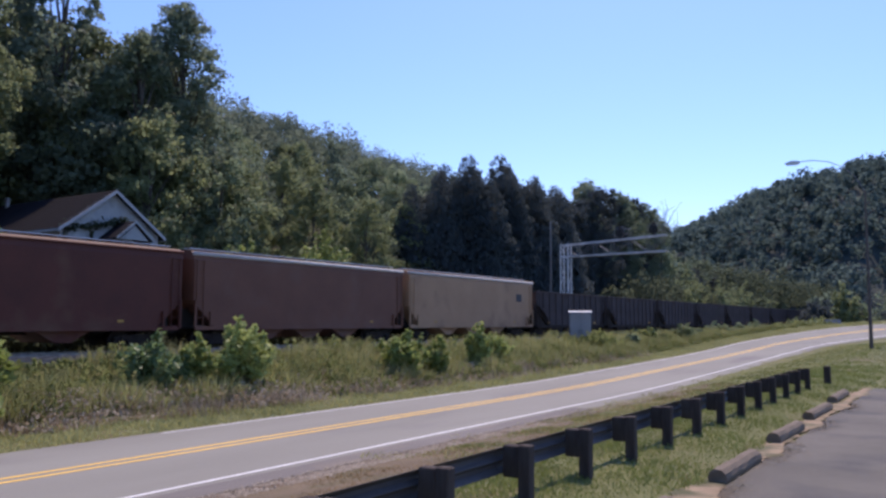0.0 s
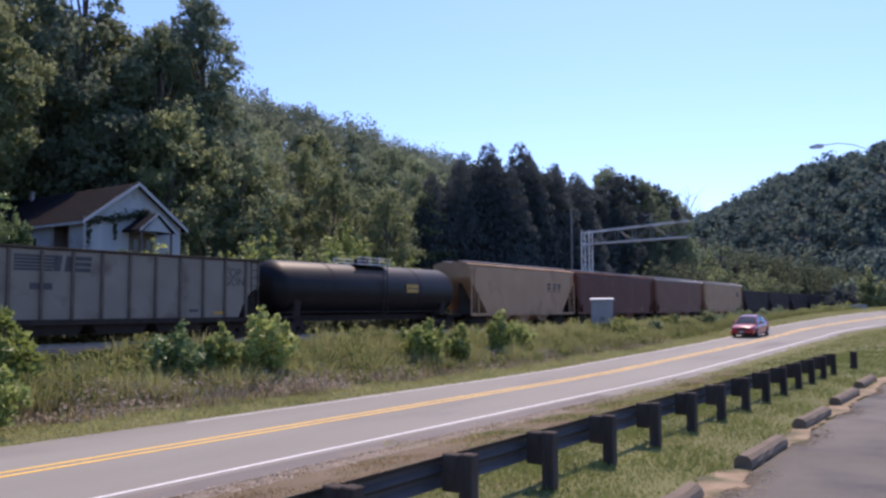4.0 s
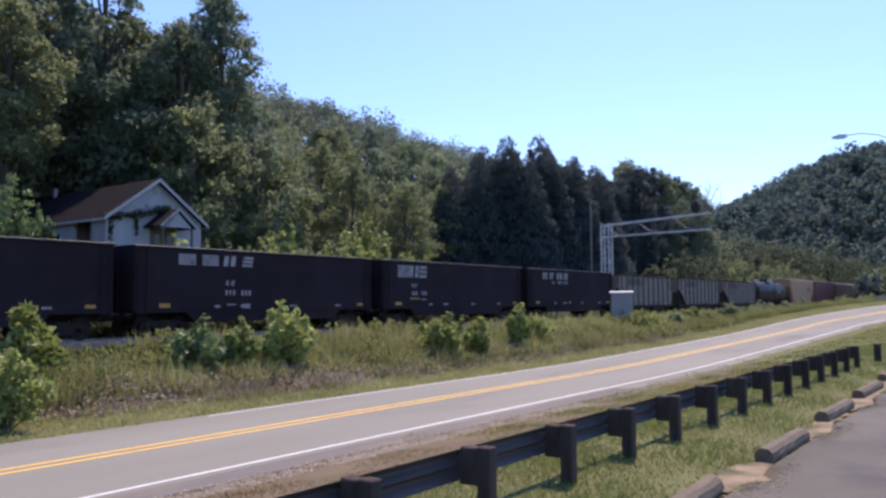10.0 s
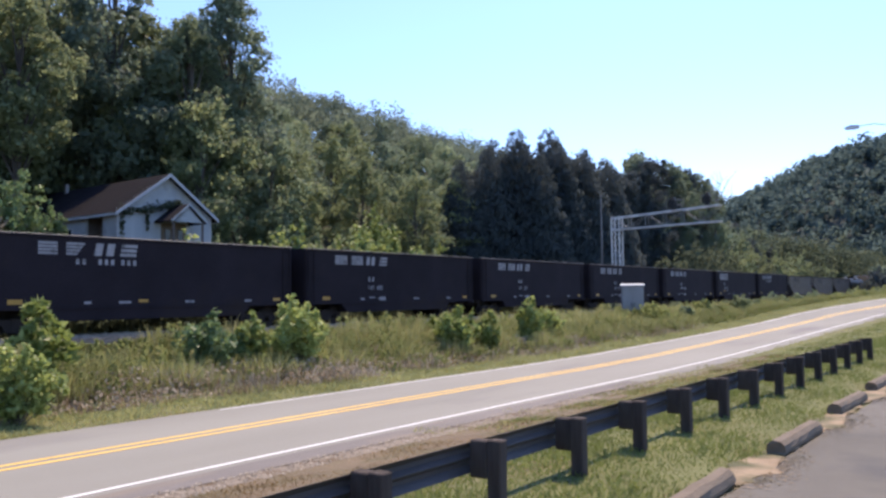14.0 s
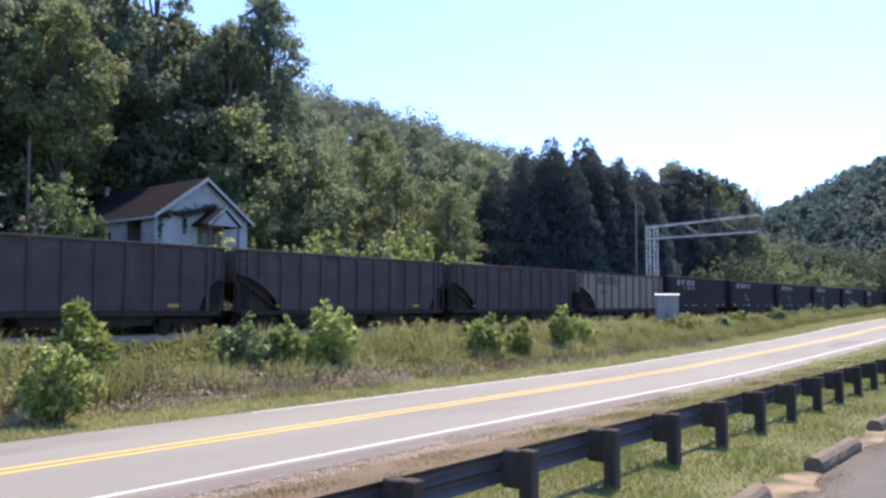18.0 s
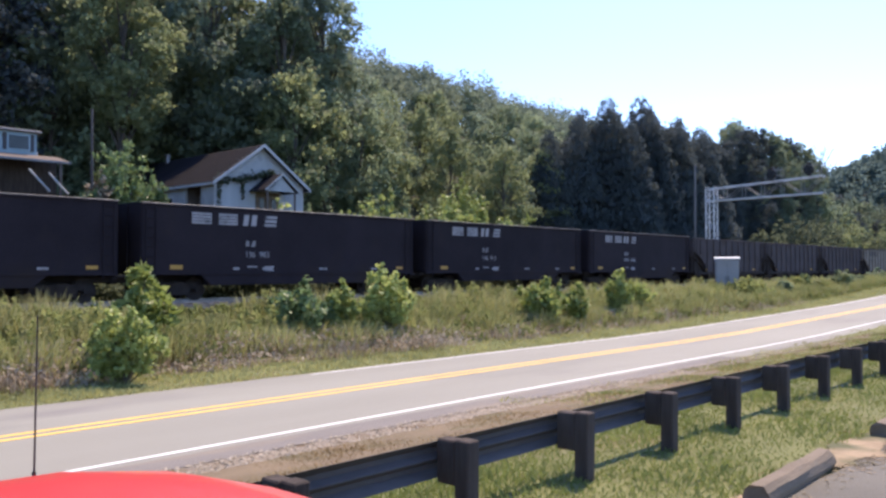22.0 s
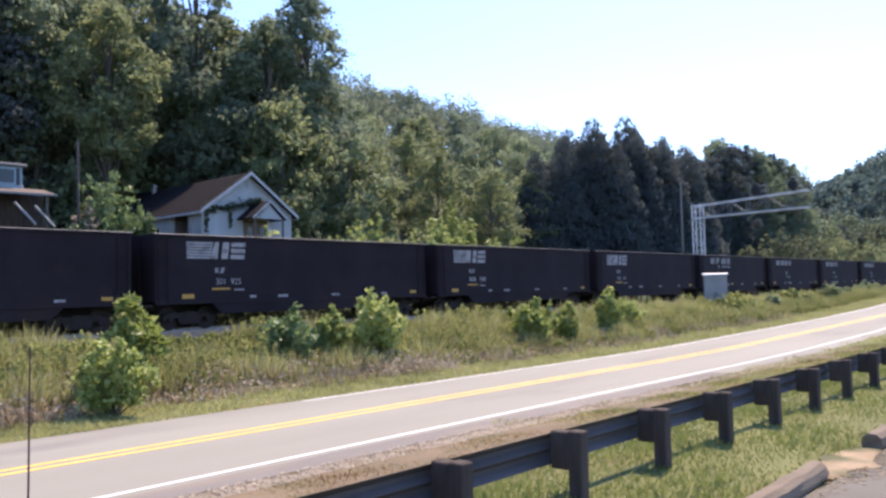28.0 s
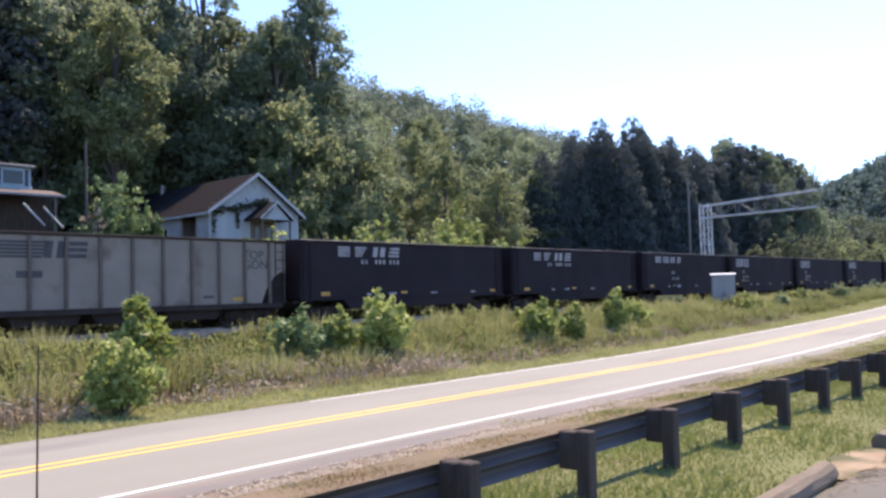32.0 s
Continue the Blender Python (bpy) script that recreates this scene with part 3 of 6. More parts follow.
def running_gear(car, half, inset):
    """Trucks with wheels, and couplers."""
    for s in (-1, 1):
        t = part("truck", TRUCK, None, car, at=pose(s * (half - inset), 0, 0))
        for k in (-0.89, 0.89):
            part("wheel", WHEEL, None, t, at=pose(k, -0.76, 0.46, 0, 0, 180))
            part("wheel", WHEEL, None, t, at=pose(k, 0.76, 0.46))
        part("coupler", COUPLER, None, car, at=pose(s * (half - 0.6), 0, 0, 0, 0, 0 if s > 0 else 180))


def stencil(parent, mat, bars, y, label=""):
    """Painted marks on the near side: (x0, x1, z0, z1) each."""
    for x0, x1, z0, z1 in bars:
        part("stencil_mark", Geo().box(x0, x1, y - 0.006, y + 0.004, z0, z1), mat, parent, label)


def slanted(parent, mat, shapes, y, label="", name="logo"):
    g = Geo()
    for pts in shapes:
        g.prism(pts, "y", y - 0.007, y + 0.004)
    part(name, g, mat, parent, label)


def twin_bars(x, z, w, h):
    """Two leaning upright bars."""
    lean = 0.1 * w
    return [[(x + k, z), (x + k + w * 0.34, z), (x + k + w * 0.34 + lean, z + h), (x + k + lean, z + h)] for k in (0, w * 0.54)]


def stacked_bars(x, z, w, h, n=3):
    """Level bars one above the other."""
    step = h / (n - 0.3)
    return [[(x + 0.03 * k, z + k * step), (x + w + 0.03 * k, z + k * step), (x + w + 0.03 * k, z + k * step + step * 0.7), (x + 0.03 * k, z + k * step + step * 0.7)] for k in range(n)]


def number(car, text, x, z, y):
    """A car number in plain digits."""
    cu = bpy.data.curves.new("lettering", "FONT")
    cu.body, cu.size, cu.extrude = text, 0.36, 0.003
    t = new("lettering", cu)
    me = bpy.data.meshes.new_from_object(t)
    bpy.data.objects.remove(t)
    me.materials.append(MARK_WHITE)
    part("lettering", me, MARK_WHITE, car, at=pose(x, y - 0.004, z, 90, 0, 0))


def logo_spaced(car, x, z, y, digits=""):
    """Two striped blocks and two barred shapes, set wide apart."""
    h = 0.48
    for k in (0, 1.27):
        for r in range(4):
            slanted(car, MARK_WHITE, [[(x + k, z + r * 0.125), (x + k + 0.92, z + r * 0.125), (x + k + 0.92, z + r * 0.125 + 0.1), (x + k, z + r * 0.125 + 0.1)]], y)
    slanted(car, MARK_WHITE, twin_bars(x + 2.46, z, 0.76, h), y)
    slanted(car, MARK_WHITE, stacked_bars(x + 3.58, z, 0.62, h), y)
    slanted(car, MARK_WHITE, twin_bars(x + 2.62, z - 0.9, 0.17, 0.24) + stacked_bars(x + 2.9, z - 0.9, 0.18, 0.24), y, name="small_mark")
    if digits:
        number(car, digits, x + 2.58, z - 1.37, y)
    else:
        stencil(car, MARK_WHITE, [(x + 2.6 + k * 0.22, x + 2.72 + k * 0.22, z - 1.36, z - 1.12) for k in (0, 1, 2, 4.3, 5.3, 6.3)], y)
    stencil(car, MARK_WHITE, [(x + 2.7, x + 3.2, z - 1.82, z - 1.76), (x + 3.6, x + 4.1, z - 1.82, z - 1.76), (x + 3.6, x + 4.1, z - 1.97, z - 1.92)], y)


def logo_joined(car, x, z, y, digits=""):
    """A striped block that runs into two large barred shapes."""
    h = 0.72
    for r in range(6):
        slanted(car, MARK_WHITE, [[(x, z + r * 0.122), (x + 1.1 + r * 0.05, z + r * 0.122), (x + 1.14 + r * 0.05, z + r * 0.122 + 0.09), (x + 0.02, z + r * 0.122 + 0.09)]], y)
    slanted(car, MARK_WHITE, twin_bars(x + 1.15, z, 0.95, h), y)
    slanted(car, MARK_WHITE, stacked_bars(x + 2.12, z, 0.72, h), y)
    slanted(car, MARK_WHITE, twin_bars(x + 1.36, z - 0.6, 0.16, 0.22) + stacked_bars(x + 1.6, z - 0.6, 0.17, 0.22), y, name="small_mark")
    if digits:
        number(car, digits, x + 1.38, z - 1.09, y)
    else:
        stencil(car, MARK_WHITE, [(x + 1.4 + k * 0.2, x + 1.51 + k * 0.2, z - 1.08, z - 0.84) for k in (0, 1, 2, 4.6, 5.6, 6.6)], y)
    stencil(car, MARK_YELLOW, [(x + 1.2, x + 2.1, z - 1.32, z - 1.24)], y)
    stencil(car, MARK_WHITE, [(x + 2.3, x + 2.8, z - 1.36, z - 1.3)], y)


def logo_slashed(car, x, z, y, digits=""):
    """Striped wedges and two barred shapes over a number line of bars."""
    h = 0.5
    for k, cut in ((0, 0.0), (1.1, 0.45)):
        for r in range(4):
            a = cut * (3 - r) / 4
            slanted(car, MARK_WHITE, [[(x + k, z + r * 0.13), (x + k + 0.75 - a, z + r * 0.13), (x + k + 0.75 - a * 0.8, z + r * 0.13 + 0.1), (x + k, z + r * 0.13 + 0.1)]], y)
    slanted(car, MARK_WHITE, twin_bars(x + 2.25, z, 0.95, h), y)
    slanted(car, MARK_WHITE, stacked_bars(x + 3.4, z, 0.72, h), y)
    stencil(car, MARK_WHITE, [(x + 1.5 + k * 0.27, x + 1.64 + k * 0.27, z - 0.36, z - 0.14) for k in (0, 1, 3.5, 4.5, 5.5, 7.2, 8.2, 9.2)], y)


def coal_gondola(kind, length=15.95, digits=""):
    """A high-sided black coal gondola. kind: which marking it wears."""
    car = thing("coal_gondola", pose(0, 0, 0), {"spaced": "tall black coal gondola with widely spaced white markings", "joined": "tall black coal gondola with a large white striped emblem",
                                                 "slashed": "tall black coal gondola with slashed white striped marking"}[kind], "freight car", "freight train")
    half, hb, w, top = length / 2, length / 2 - 0.5, 1.55, 3.95
    g = Geo()
    # tub: sides, ends, floor and heaped load
    for s in (-1, 1):
        g.prism([(-hb, 1.15), (-hb + 2.5, 1.15), (-hb + 3.1, 0.62), (hb - 3.1, 0.62), (hb - 2.5, 1.15), (hb, 1.15), (hb, top - 0.08), (-hb, top - 0.08)], "y", s * w - 0.03, s * w + 0.03)
        g.box(s * hb - 0.03, s * hb + 0.03, -w + 0.03, w - 0.03, 1.15, top - 0.08)
    g.box(-hb + 0.03, hb - 0.03, -w + 0.03, w - 0.03, 1.15, 1.25)
    g.box(-hb + 3.1, hb - 3.1, -w + 0.2, w - 0.2, 0.6, 1.15)
    part("body", g, BLACK_CAR, car)
    rows = [[(x, y, top - 0.75 + 0.45 * math.cos(y / w * 1.4) * abs(math.sin((x + hb) / hb * 3.1)) ** 0.5) for y in np.linspace(-w + 0.03, w - 0.03, 7)] for x in np.linspace(-hb + 0.05, hb - 0.05, 19)]
    part("coal_load", Geo().grid(rows), COAL, car)
    for s in (-1, 1):
        part("top_chord", Geo().box(-hb - 0.05, hb + 0.05, s * w - 0.09, s * w + 0.09, top - 0.1, top - 0.035), BLACK_CAR, car)
        # Thin strip that paints the sunlit highlight on the worn chord.
        part("top_edge", Geo().box(-hb - 0.05, hb + 0.05, s * w - 0.092, s * w + 0.092, top - 0.033, top, b=0.014), SUNLIT_WORN_EDGE, car, "worn top edge, painted paler for the sun on it")
        part("end_chord", Geo().box(s * hb - 0.07, s * hb + 0.07, -w + 0.09, w - 0.09, top - 0.1, top - 0.004), BLACK_CAR, car)
        part("side_sill", Geo().box(-hb, hb, s * w - 0.07, s * w + 0.07, 1.06, 1.2), BLACK_CAR, car)
        part("end_post", Geo().box(s * hb - 0.04, s * (hb + 0.1), -0.5, -0.35, 1.0, top - 0.1).box(s * hb - 0.04, s * (hb + 0.1), 0.35, 0.5, 1.0, top - 0.1), BLACK_CAR, car)
        part("platform", Geo().box(min(s * hb, s * (hb + 0.35)), max(s * hb, s * (hb + 0.35)), -1.45, 1.45, 0.98, 1.06), UNDERFRAME, car)
        part("ladder", GONDOLA_LADDER, None, car, "grab irons", at=pose(s * (hb - 0.35), -w - 0.07, 0))
        part("ladder", GONDOLA_LADDER, None, car, "grab irons", at=pose(s * (hb + 0.07), s * -1.2, 0, 0, 0, 90))
    rib = Geo().box(-0.05, 0.05, -0.032, 0.032, 1.2, top - 0.1).mesh("rib", BLACK_CAR)
    for k in range(9):
        for s in (-1, 1):
            part("rib", rib, None, car, at=pose(-hb + 1.6 + k * (2 * hb - 3.2) / 8, s * w - s * 0.005, 0))
    part("center_sill", Geo().box(-half + 0.6, half - 0.6, -0.25, 0.25, 0.75, 1.1), UNDERFRAME, car)
    brake = Geo().tube((-hb - 0.12, 0.6, 2.4), (-hb - 0.2, 0.6, 2.4), 0.28, n=12)
    part("brake_wheel", brake, UNDERFRAME, car)
    running_gear(car, half, 2.35)
    y = -w - 0.034
    x = -half + {"spaced": 2.66, "joined": 1.9, "slashed": 2.8}[kind]
    {"spaced": logo_spaced, "joined": logo_joined, "slashed": logo_slashed}[kind](car, x, 3.18 if kind != "joined" else 2.95, y, digits)
    stencil(car, MARK_YELLOW, [(-hb + 1.2, -hb + 1.75, 1.28, 1.46), (hb - 1.2, hb - 0.75, 1.28, 1.42)] + ([(-1.0, -0.55, 1.3, 1.42)] if kind == "slashed" else []), y, "yellow reflective patch")
    stencil(car, MARK_WHITE, [(-3.4, -3.1, 1.26, 1.36), (-1.9, -1.35, 1.26, 1.36), (1.3, 1.75, 1.26, 1.36), (4.6, 5.0, 1.26, 1.36)], y)
    return car


GONDOLA_LADDER = ladder_mesh(0.9, 3.8, BLACK_CAR)


def ribbed_gondola(mat, length, label, dark_marks):
    """A ribbed coal gondola whose ends slope in over the trucks."""
    car = thing("ribbed_coal_car", pose(0, 0, 0), label, "freight car", "freight train")
    half, hb, w, top = length / 2, length / 2 - 0.35, 1.52, 3.86
    outline = [(-hb, 2.72), (-hb + 0.8, 2.5), (-hb + 1.6, 2.1), (-hb + 2.25, 1.55), (-hb + 2.55, 1.04), (hb - 1.3, 1.04), (hb - 1.05, 1.6), (hb - 0.6, 2.2), (hb, 2.55), (hb, top - 0.1), (-hb, top - 0.1)]
    g = Geo()
    for s in (-1, 1):
        g.prism(outline, "y", s * w - 0.025, s * w + 0.025)
        g.box(s * hb - 0.025, s * hb + 0.025, -w + 0.03, w - 0.03, 2.3, top - 0.1)
    part("body", g, mat, car)
    g = Geo()
    for s in (-1, 1):
        e = 1.3 if s > 0 else 2.55
        g.prism([(s * (hb - 0.03), 2.5), (s * (hb - e), 1.0), (s * (hb - e - 0.06), 1.04), (s * (hb - 0.05), 2.57)], "y", -w + 0.03, w - 0.03)
    g.box(-hb + 2.5, hb - 1.3, -w + 0.03, w - 0.03, 0.98, 1.05)
    part("slope_sheet", g, UNDERFRAME, car, "dark sloping end sheets")
    rows = [[(x, y, top - 0.55 + 0.4 * math.cos(y / w * 1.4) * abs(math.sin((x + hb) / hb * 3.1)) ** 0.5) for y in np.linspace(-w + 0.03, w - 0.03, 7)] for x in np.linspace(-hb + 0.05, hb - 0.05, 19)]
    part("coal_load", Geo().grid(rows), COAL, car)
    for s in (-1, 1):
        part("top_chord", Geo().box(-hb - 0.04, hb + 0.04, s * w - 0.09, s * w + 0.09, top - 0.12, top, b=0.02), mat if not dark_marks else UNDERFRAME, car)
        part("side_sill", Geo().box(-half + 0.55, half - 0.55, s * w - 0.08, s * w + 0.08, 0.82, 1.02), UNDERFRAME, car, "dirt-blackened side sill")
        for e in (-1, 1):
            part("corner_post", Geo().box(e * (hb - 0.06) - 0.05, e * (hb - 0.06) + 0.05, s * w - 0.05, s * w + 0.05, 1.02, 2.36), UNDERFRAME, car)
            part("end_brace", Geo().box(e * (hb - 0.75) - 0.045, e * (hb - 0.75) + 0.045, s * w - 0.04, s * w + 0.04, 1.02, 2.0), UNDERFRAME, car)
        part("ladder", HOPPER_LADDER, None, car, at=pose(s * (hb - 0.33), -w - 0.06, 0))
        # Added dark sheet behind the cut end, in place of the shade inside.
        part("end_bulkhead", Geo().box(s * (hb - 1.12) - 1.1, s * (hb - 1.12) + 1.1, -1.3, -1.25, 0.95, 2.7), UNDERFRAME, car, "dark panel standing in for the shaded car end")
        part("platform", Geo().box(min(s * (half - 0.55), s * (hb - 1.9)), max(s * (half - 0.55), s * (hb - 1.9)), -1.4, 1.4, 0.86, 0.94), UNDERFRAME, car)
    n = 11
    rib = Geo().box(-0.06, 0.06, -0.06, 0.06, 1.02, top - 0.12, b=0.015).mesh("rib", RIB_GREY if dark_marks else mat)
    short = Geo().box(-0.055, 0.055, -0.06, 0.06, 2.5, top - 0.12, b=0.015).mesh("rib", RIB_GREY if dark_marks else mat)
    for k in range(n):
        for s in (-1, 1):
            part("rib", rib if k < n - 1 else short, None, car, at=pose(half - 1.24 - k * 1.285, s * (w + 0.06), 0))
    part("center_sill", Geo().box(-half + 0.6, half - 0.6, -0.25, 0.25, 0.7, 1.0), UNDERFRAME, car)
    for k in (-1, 0, 1):
        part("belly_tub", Geo().prism([(k * 3.0 - 1.4, 0.98), (k * 3.0 + 1.4, 0.98), (k * 3.0 + 1.1, 0.42), (k * 3.0 - 1.1, 0.42)], "y", -1.3, 1.3), UNDERFRAME, car)
    running_gear(car, half, 2.0)
    y = -w - 0.03
    ink = MARK_BLACK
    if dark_marks:
        x, z = -hb + 2.77, 2.92
        for r in range(5):
            slanted(car, ink, [[(x, z + r * 0.13), (x + 1.5 + r * 0.06, z + r * 0.13), (x + 1.53 + r * 0.06, z + r * 0.13 + 0.09), (x + 0.02, z + r * 0.13 + 0.09)]], y)
        slanted(car, ink, twin_bars(x + 1.55, z, 0.85, 0.62), y)
        slanted(car, ink, stacked_bars(x + 2.42, z, 0.7, 0.62), y)
        for k, (word, zz) in enumerate((("TOP", 2.98), ("GON", 2.55))):
            cu = bpy.data.curves.new("lettering", "FONT")
            cu.body, cu.size, cu.extrude = word, 0.56, 0.004
            t = new("lettering", cu)
            me = bpy.data.meshes.new_from_object(t)
            bpy.data.objects.remove(t)
            me.materials.append(ink)
            part("lettering", me, ink, car, at=pose(hb - 2.25, y - 0.004, zz, 90, 0, 0))
        stencil(car, ink, [(hb - 4.2, hb - 3.7, 1.3, 1.42), (-hb + 3.4, -hb + 4.3, 2.2, 2.45)], y)
    stencil(car, MARK_YELLOW, [(hb - 2.8, hb - 2.2, 1.18, 1.32), (-hb + 2.3, -hb + 2.7, 1.18, 1.3)], y, "yellow reflective patch")
    return car


HOPPER_LADDER = ladder_mesh(0.9, 3.75, UNDERFRAME)


def covered_hopper(mat, length, label, top=4.72, blocks=None, rim=None, cut=(2.3, 1.3)):
    """A covered hopper: bulging sides, cut-away ends with ladders, a roof walk and three outlet bays."""
    car = thing("covered_hopper", pose(0, 0, 0), label, "freight car", "freight train")
    half, hb, w = length / 2, length / 2 - 0.36, 1.55
    zc, run = cut
    xs = [(-hb, zc), (-hb + 0.12, zc - 0.2), (-hb + run, 1.02), (hb - run, 1.02), (hb - 0.12, zc - 0.2), (hb, zc)]
    g = Geo()
    g.prism(xs + [(hb, top - 0.55), (-hb, top - 0.55)], "y", -w, w)
    part("body", g, mat, car)
    # rounded upper sides and roof
    sec = [(-w - 0.005, top - 0.56), (-w + 0.05, top - 0.28), (-w + 0.25, top - 0.1), (-0.6, top - 0.02), (0.6, top - 0.02), (w - 0.25, top - 0.1), (w - 0.05, top - 0.28), (w + 0.005, top - 0.56)]
    part("roof", Geo().prism(sec, "x", -hb - 0.04, hb + 0.04), mat, car)
    for s in (-1, 1):
        # rim: a paler paint that puts the sunlit roof line into the colour.
        part("roof_edge", Geo().tube((-hb - 0.06, s * (w - 0.02), top - 0.24), (hb + 0.06, s * (w - 0.02), top - 0.24), 0.1 if rim else 0.06, n=12), rim or mat, car, "rounded roof edge, painted pale as a sun highlight" if rim else "", smooth=True)
    part("roof_walk", Geo().box(-hb + 0.2, hb - 0.2, -0.95, -0.45, top + 0.03, top + 0.07).box(-hb + 0.2, hb - 0.2, 0.45, 0.95, top + 0.03, top + 0.07), GALV, car)
    for k in range(5):
        part("hatch", Geo().tube((-hb + 2 + k * (2 * hb - 4) / 4, 0, top - 0.05), (-hb + 2 + k * (2 * hb - 4) / 4, 0, top + 0.1), 0.38, n=14), mat, car)
    lad = ladder_mesh(0.95, top - 0.5, mat)
    for s in (-1, 1):
        part("side_sill", Geo().box(-half + 0.5, half - 0.5, s * w - 0.06, s * w + 0.06, 0.9, 1.08), mat, car)
        # Dark sheet added to stand for the shade under the hopper's end.
        part("end_bulkhead", Geo().box(s * (hb - 0.95) - 0.95, s * (hb - 0.95) + 0.95, -0.65, -0.6, 1.04, zc - 0.4), UNDERFRAME, car, "dark panel standing in for the shaded car end")
        part("end_platform", Geo().box(min(s * (half - 0.5), s * (hb - 2.3)), max(s * (half - 0.5), s * (hb - 2.3)), -1.45, 1.45, 0.96, 1.04), UNDERFRAME, car)
        part("ladder", lad, None, car, at=pose(s * (hb - 0.35), -w - 0.03, 0))
        for e in (-1, 1):
            part("end_post", Geo().box(e * (hb - 0.08) - 0.05, e * (hb - 0.08) + 0.05, s * w - 0.1, s * w - 0.01, 1.0, zc), mat, car)
            part("end_post", Geo().box(e * (hb - 1.0) - 0.05, e * (hb - 1.0) + 0.05, s * w - 0.1, s * w - 0.01, 1.0, zc - (zc - 1) * 0.42), mat, car)
    for k in (-1, 0, 1):
        c = k * (hb - 3.2) * 0.62
        part("outlet_bay", Geo().prism([(c - 1.5, 1.05), (c + 1.5, 1.05), (c + 0.35, 0.42), (c - 0.35, 0.42)], "y", -1.2, 1.2), mat, car)
    part("center_sill", Geo().box(-half + 0.6, half - 0.6, -0.25, 0.25, 0.75, 1.05), UNDERFRAME, car)
    running_gear(car, half, 2.2)
    if blocks:
        stencil(car, MARK_BLACK, [b for b in blocks], -w - 0.004, "dark stencilled block")
    stencil(car, MARK_YELLOW, [(-hb + 3.0, -hb + 3.3, 1.25, 1.36), (hb - 3.3, hb - 3.0, 1.25, 1.36)], -w - 0.004, "yellow reflective patch")
    return car


def tank_car(length):
    car = thing("tank_car", pose(0, 0, 0), "black tank car with a low railed walkway on top", "freight car", "freight train")
    half, r, zc = length / 2, 1.5, 2.55
    prof = [(-half + 0.95, 0.02), (-half + 1.0, 0.7), (-half + 1.2, 1.15), (-half + 1.55, 1.42), (-half + 1.9, r), (half - 1.9, r), (half - 1.55, 1.42), (half - 1.2, 1.15), (half - 1.0, 0.7), (half - 0.95, 0.02)]
    n = 32
    g = Geo().grid([[(x, q * math.cos(2 * math.pi * i / n), zc + q * math.sin(2 * math.pi * i / n)) for i in range(n + 1)] for x, q in prof])
    part("tank", g, TANK_PAINT, car, smooth=True)
    part("dome", Geo().tube((0, 0, zc + r - 0.1), (0, 0, zc + r + 0.38), 0.5, n=16), BLACK_CAR, car)
    part("walkway", Geo().box(-1.5, 1.5, -0.95, 0.95, zc + r - 0.02, zc + r + 0.03), GALV, car)
    g = Geo()
    for s in (-1, 1):
        for x in (-1.5, -0.5, 0.5, 1.5):
            g.tube((x, s * 0.95, zc + r), (x, s * 0.95, zc + r + 0.4), 0.02, n=6)
        for z in (0.2, 0.4):
            g.tube((-1.5, s * 0.95, zc + r + z), (1.5, s * 0.95, zc + r + z), 0.02, n=6)
    part("handrail", g, GALV, car, "pale steel handrail")
    for s in (-1, 1):
        part("ladder", ladder_mesh(1.0, 4.1, UNDERFRAME), None, car, at=pose(0.3 * s, -s * r - 0.06, 0))
        part("side_rail", Geo().tube((-half + 1.2, s * 1.5, 1.25), (half - 1.2, s * 1.5, 1.25), 0.03, n=6), UNDERFRAME, car)
        part("saddle", Geo().prism([(-1.2, 1.0), (1.2, 1.0), (1.35, 1.9), (0.9, 1.45), (-0.9, 1.45), (-1.35, 1.9)], "x", s * (half - 2.6) - 0.25, s * (half - 2.6) + 0.25), UNDERFRAME, car)
        part("end_deck", Geo().box(min(s * (half - 0.55), s * (half - 2.3)), max(s * (half - 0.55), s * (half - 2.3)), -1.4, 1.4, 0.95, 1.05), UNDERFRAME, car)
        part("band", Geo().grid([[(s * 4.0 + d, (r + 0.012) * math.cos(2 * math.pi * i / n), zc + (r + 0.012) * math.sin(2 * math.pi * i / n)) for i in range(n + 1)] for d in (-0.06, 0.06)]), BLACK_CAR, car)
    part("center_sill", Geo().box(-half + 0.6, half - 0.6, -0.3, 0.3, 0.75, 1.1), UNDERFRAME, car)
    panel = part("warning_panel", Geo().box(half - 6.9, half - 5.7, -r - 0.03, -r + 0.06, 2.42, 2.92), MARK_YELLOW, car, "dull yellow warning panel")
    for k, (a, b) in enumerate(((0.12, 0.45), (0.55, 0.8), (0.9, 1.1))):
        part("line", Geo().box(half - 6.9 + a, half - 6.9 + b, -r - 0.034, -r - 0.03, 2.62, 2.74), MARK_BLACK, panel)
    running_gear(car, half, 2.2)
    return car


# The consist: kind and the place of its rear and front coupler faces along the train at the start.
def consist():
    rows = [("grey", 61.0 + 15.72 * k, 76.72 + 15.72 * k) for k in range(7, -1, -1)]
    q = 61.0
    long = {"beige": 18.34, "pink": 17.36, "red": 19.33, "marked": 17.3, "tank": 18.82, "white": 15.72, "grey": 15.72, "spaced": 16.11, "slashed": 16.11, "joined": 16.85}
    order = ["beige", "pink", "red", "marked", "tank"] + ["white"] * 3 + ["slashed", "joined"] + ["spaced"] * 4 + ["slashed", "white"] + ["grey"] * 3
    order += ["spaced"] * 4 + ["slashed"] + ["joined"] * 3 + ["spaced", "slashed", "slashed", "white", "white"]
    for kind in order:
        rows.append((kind, q - long[kind], q))
        q -= long[kind]
    return rows


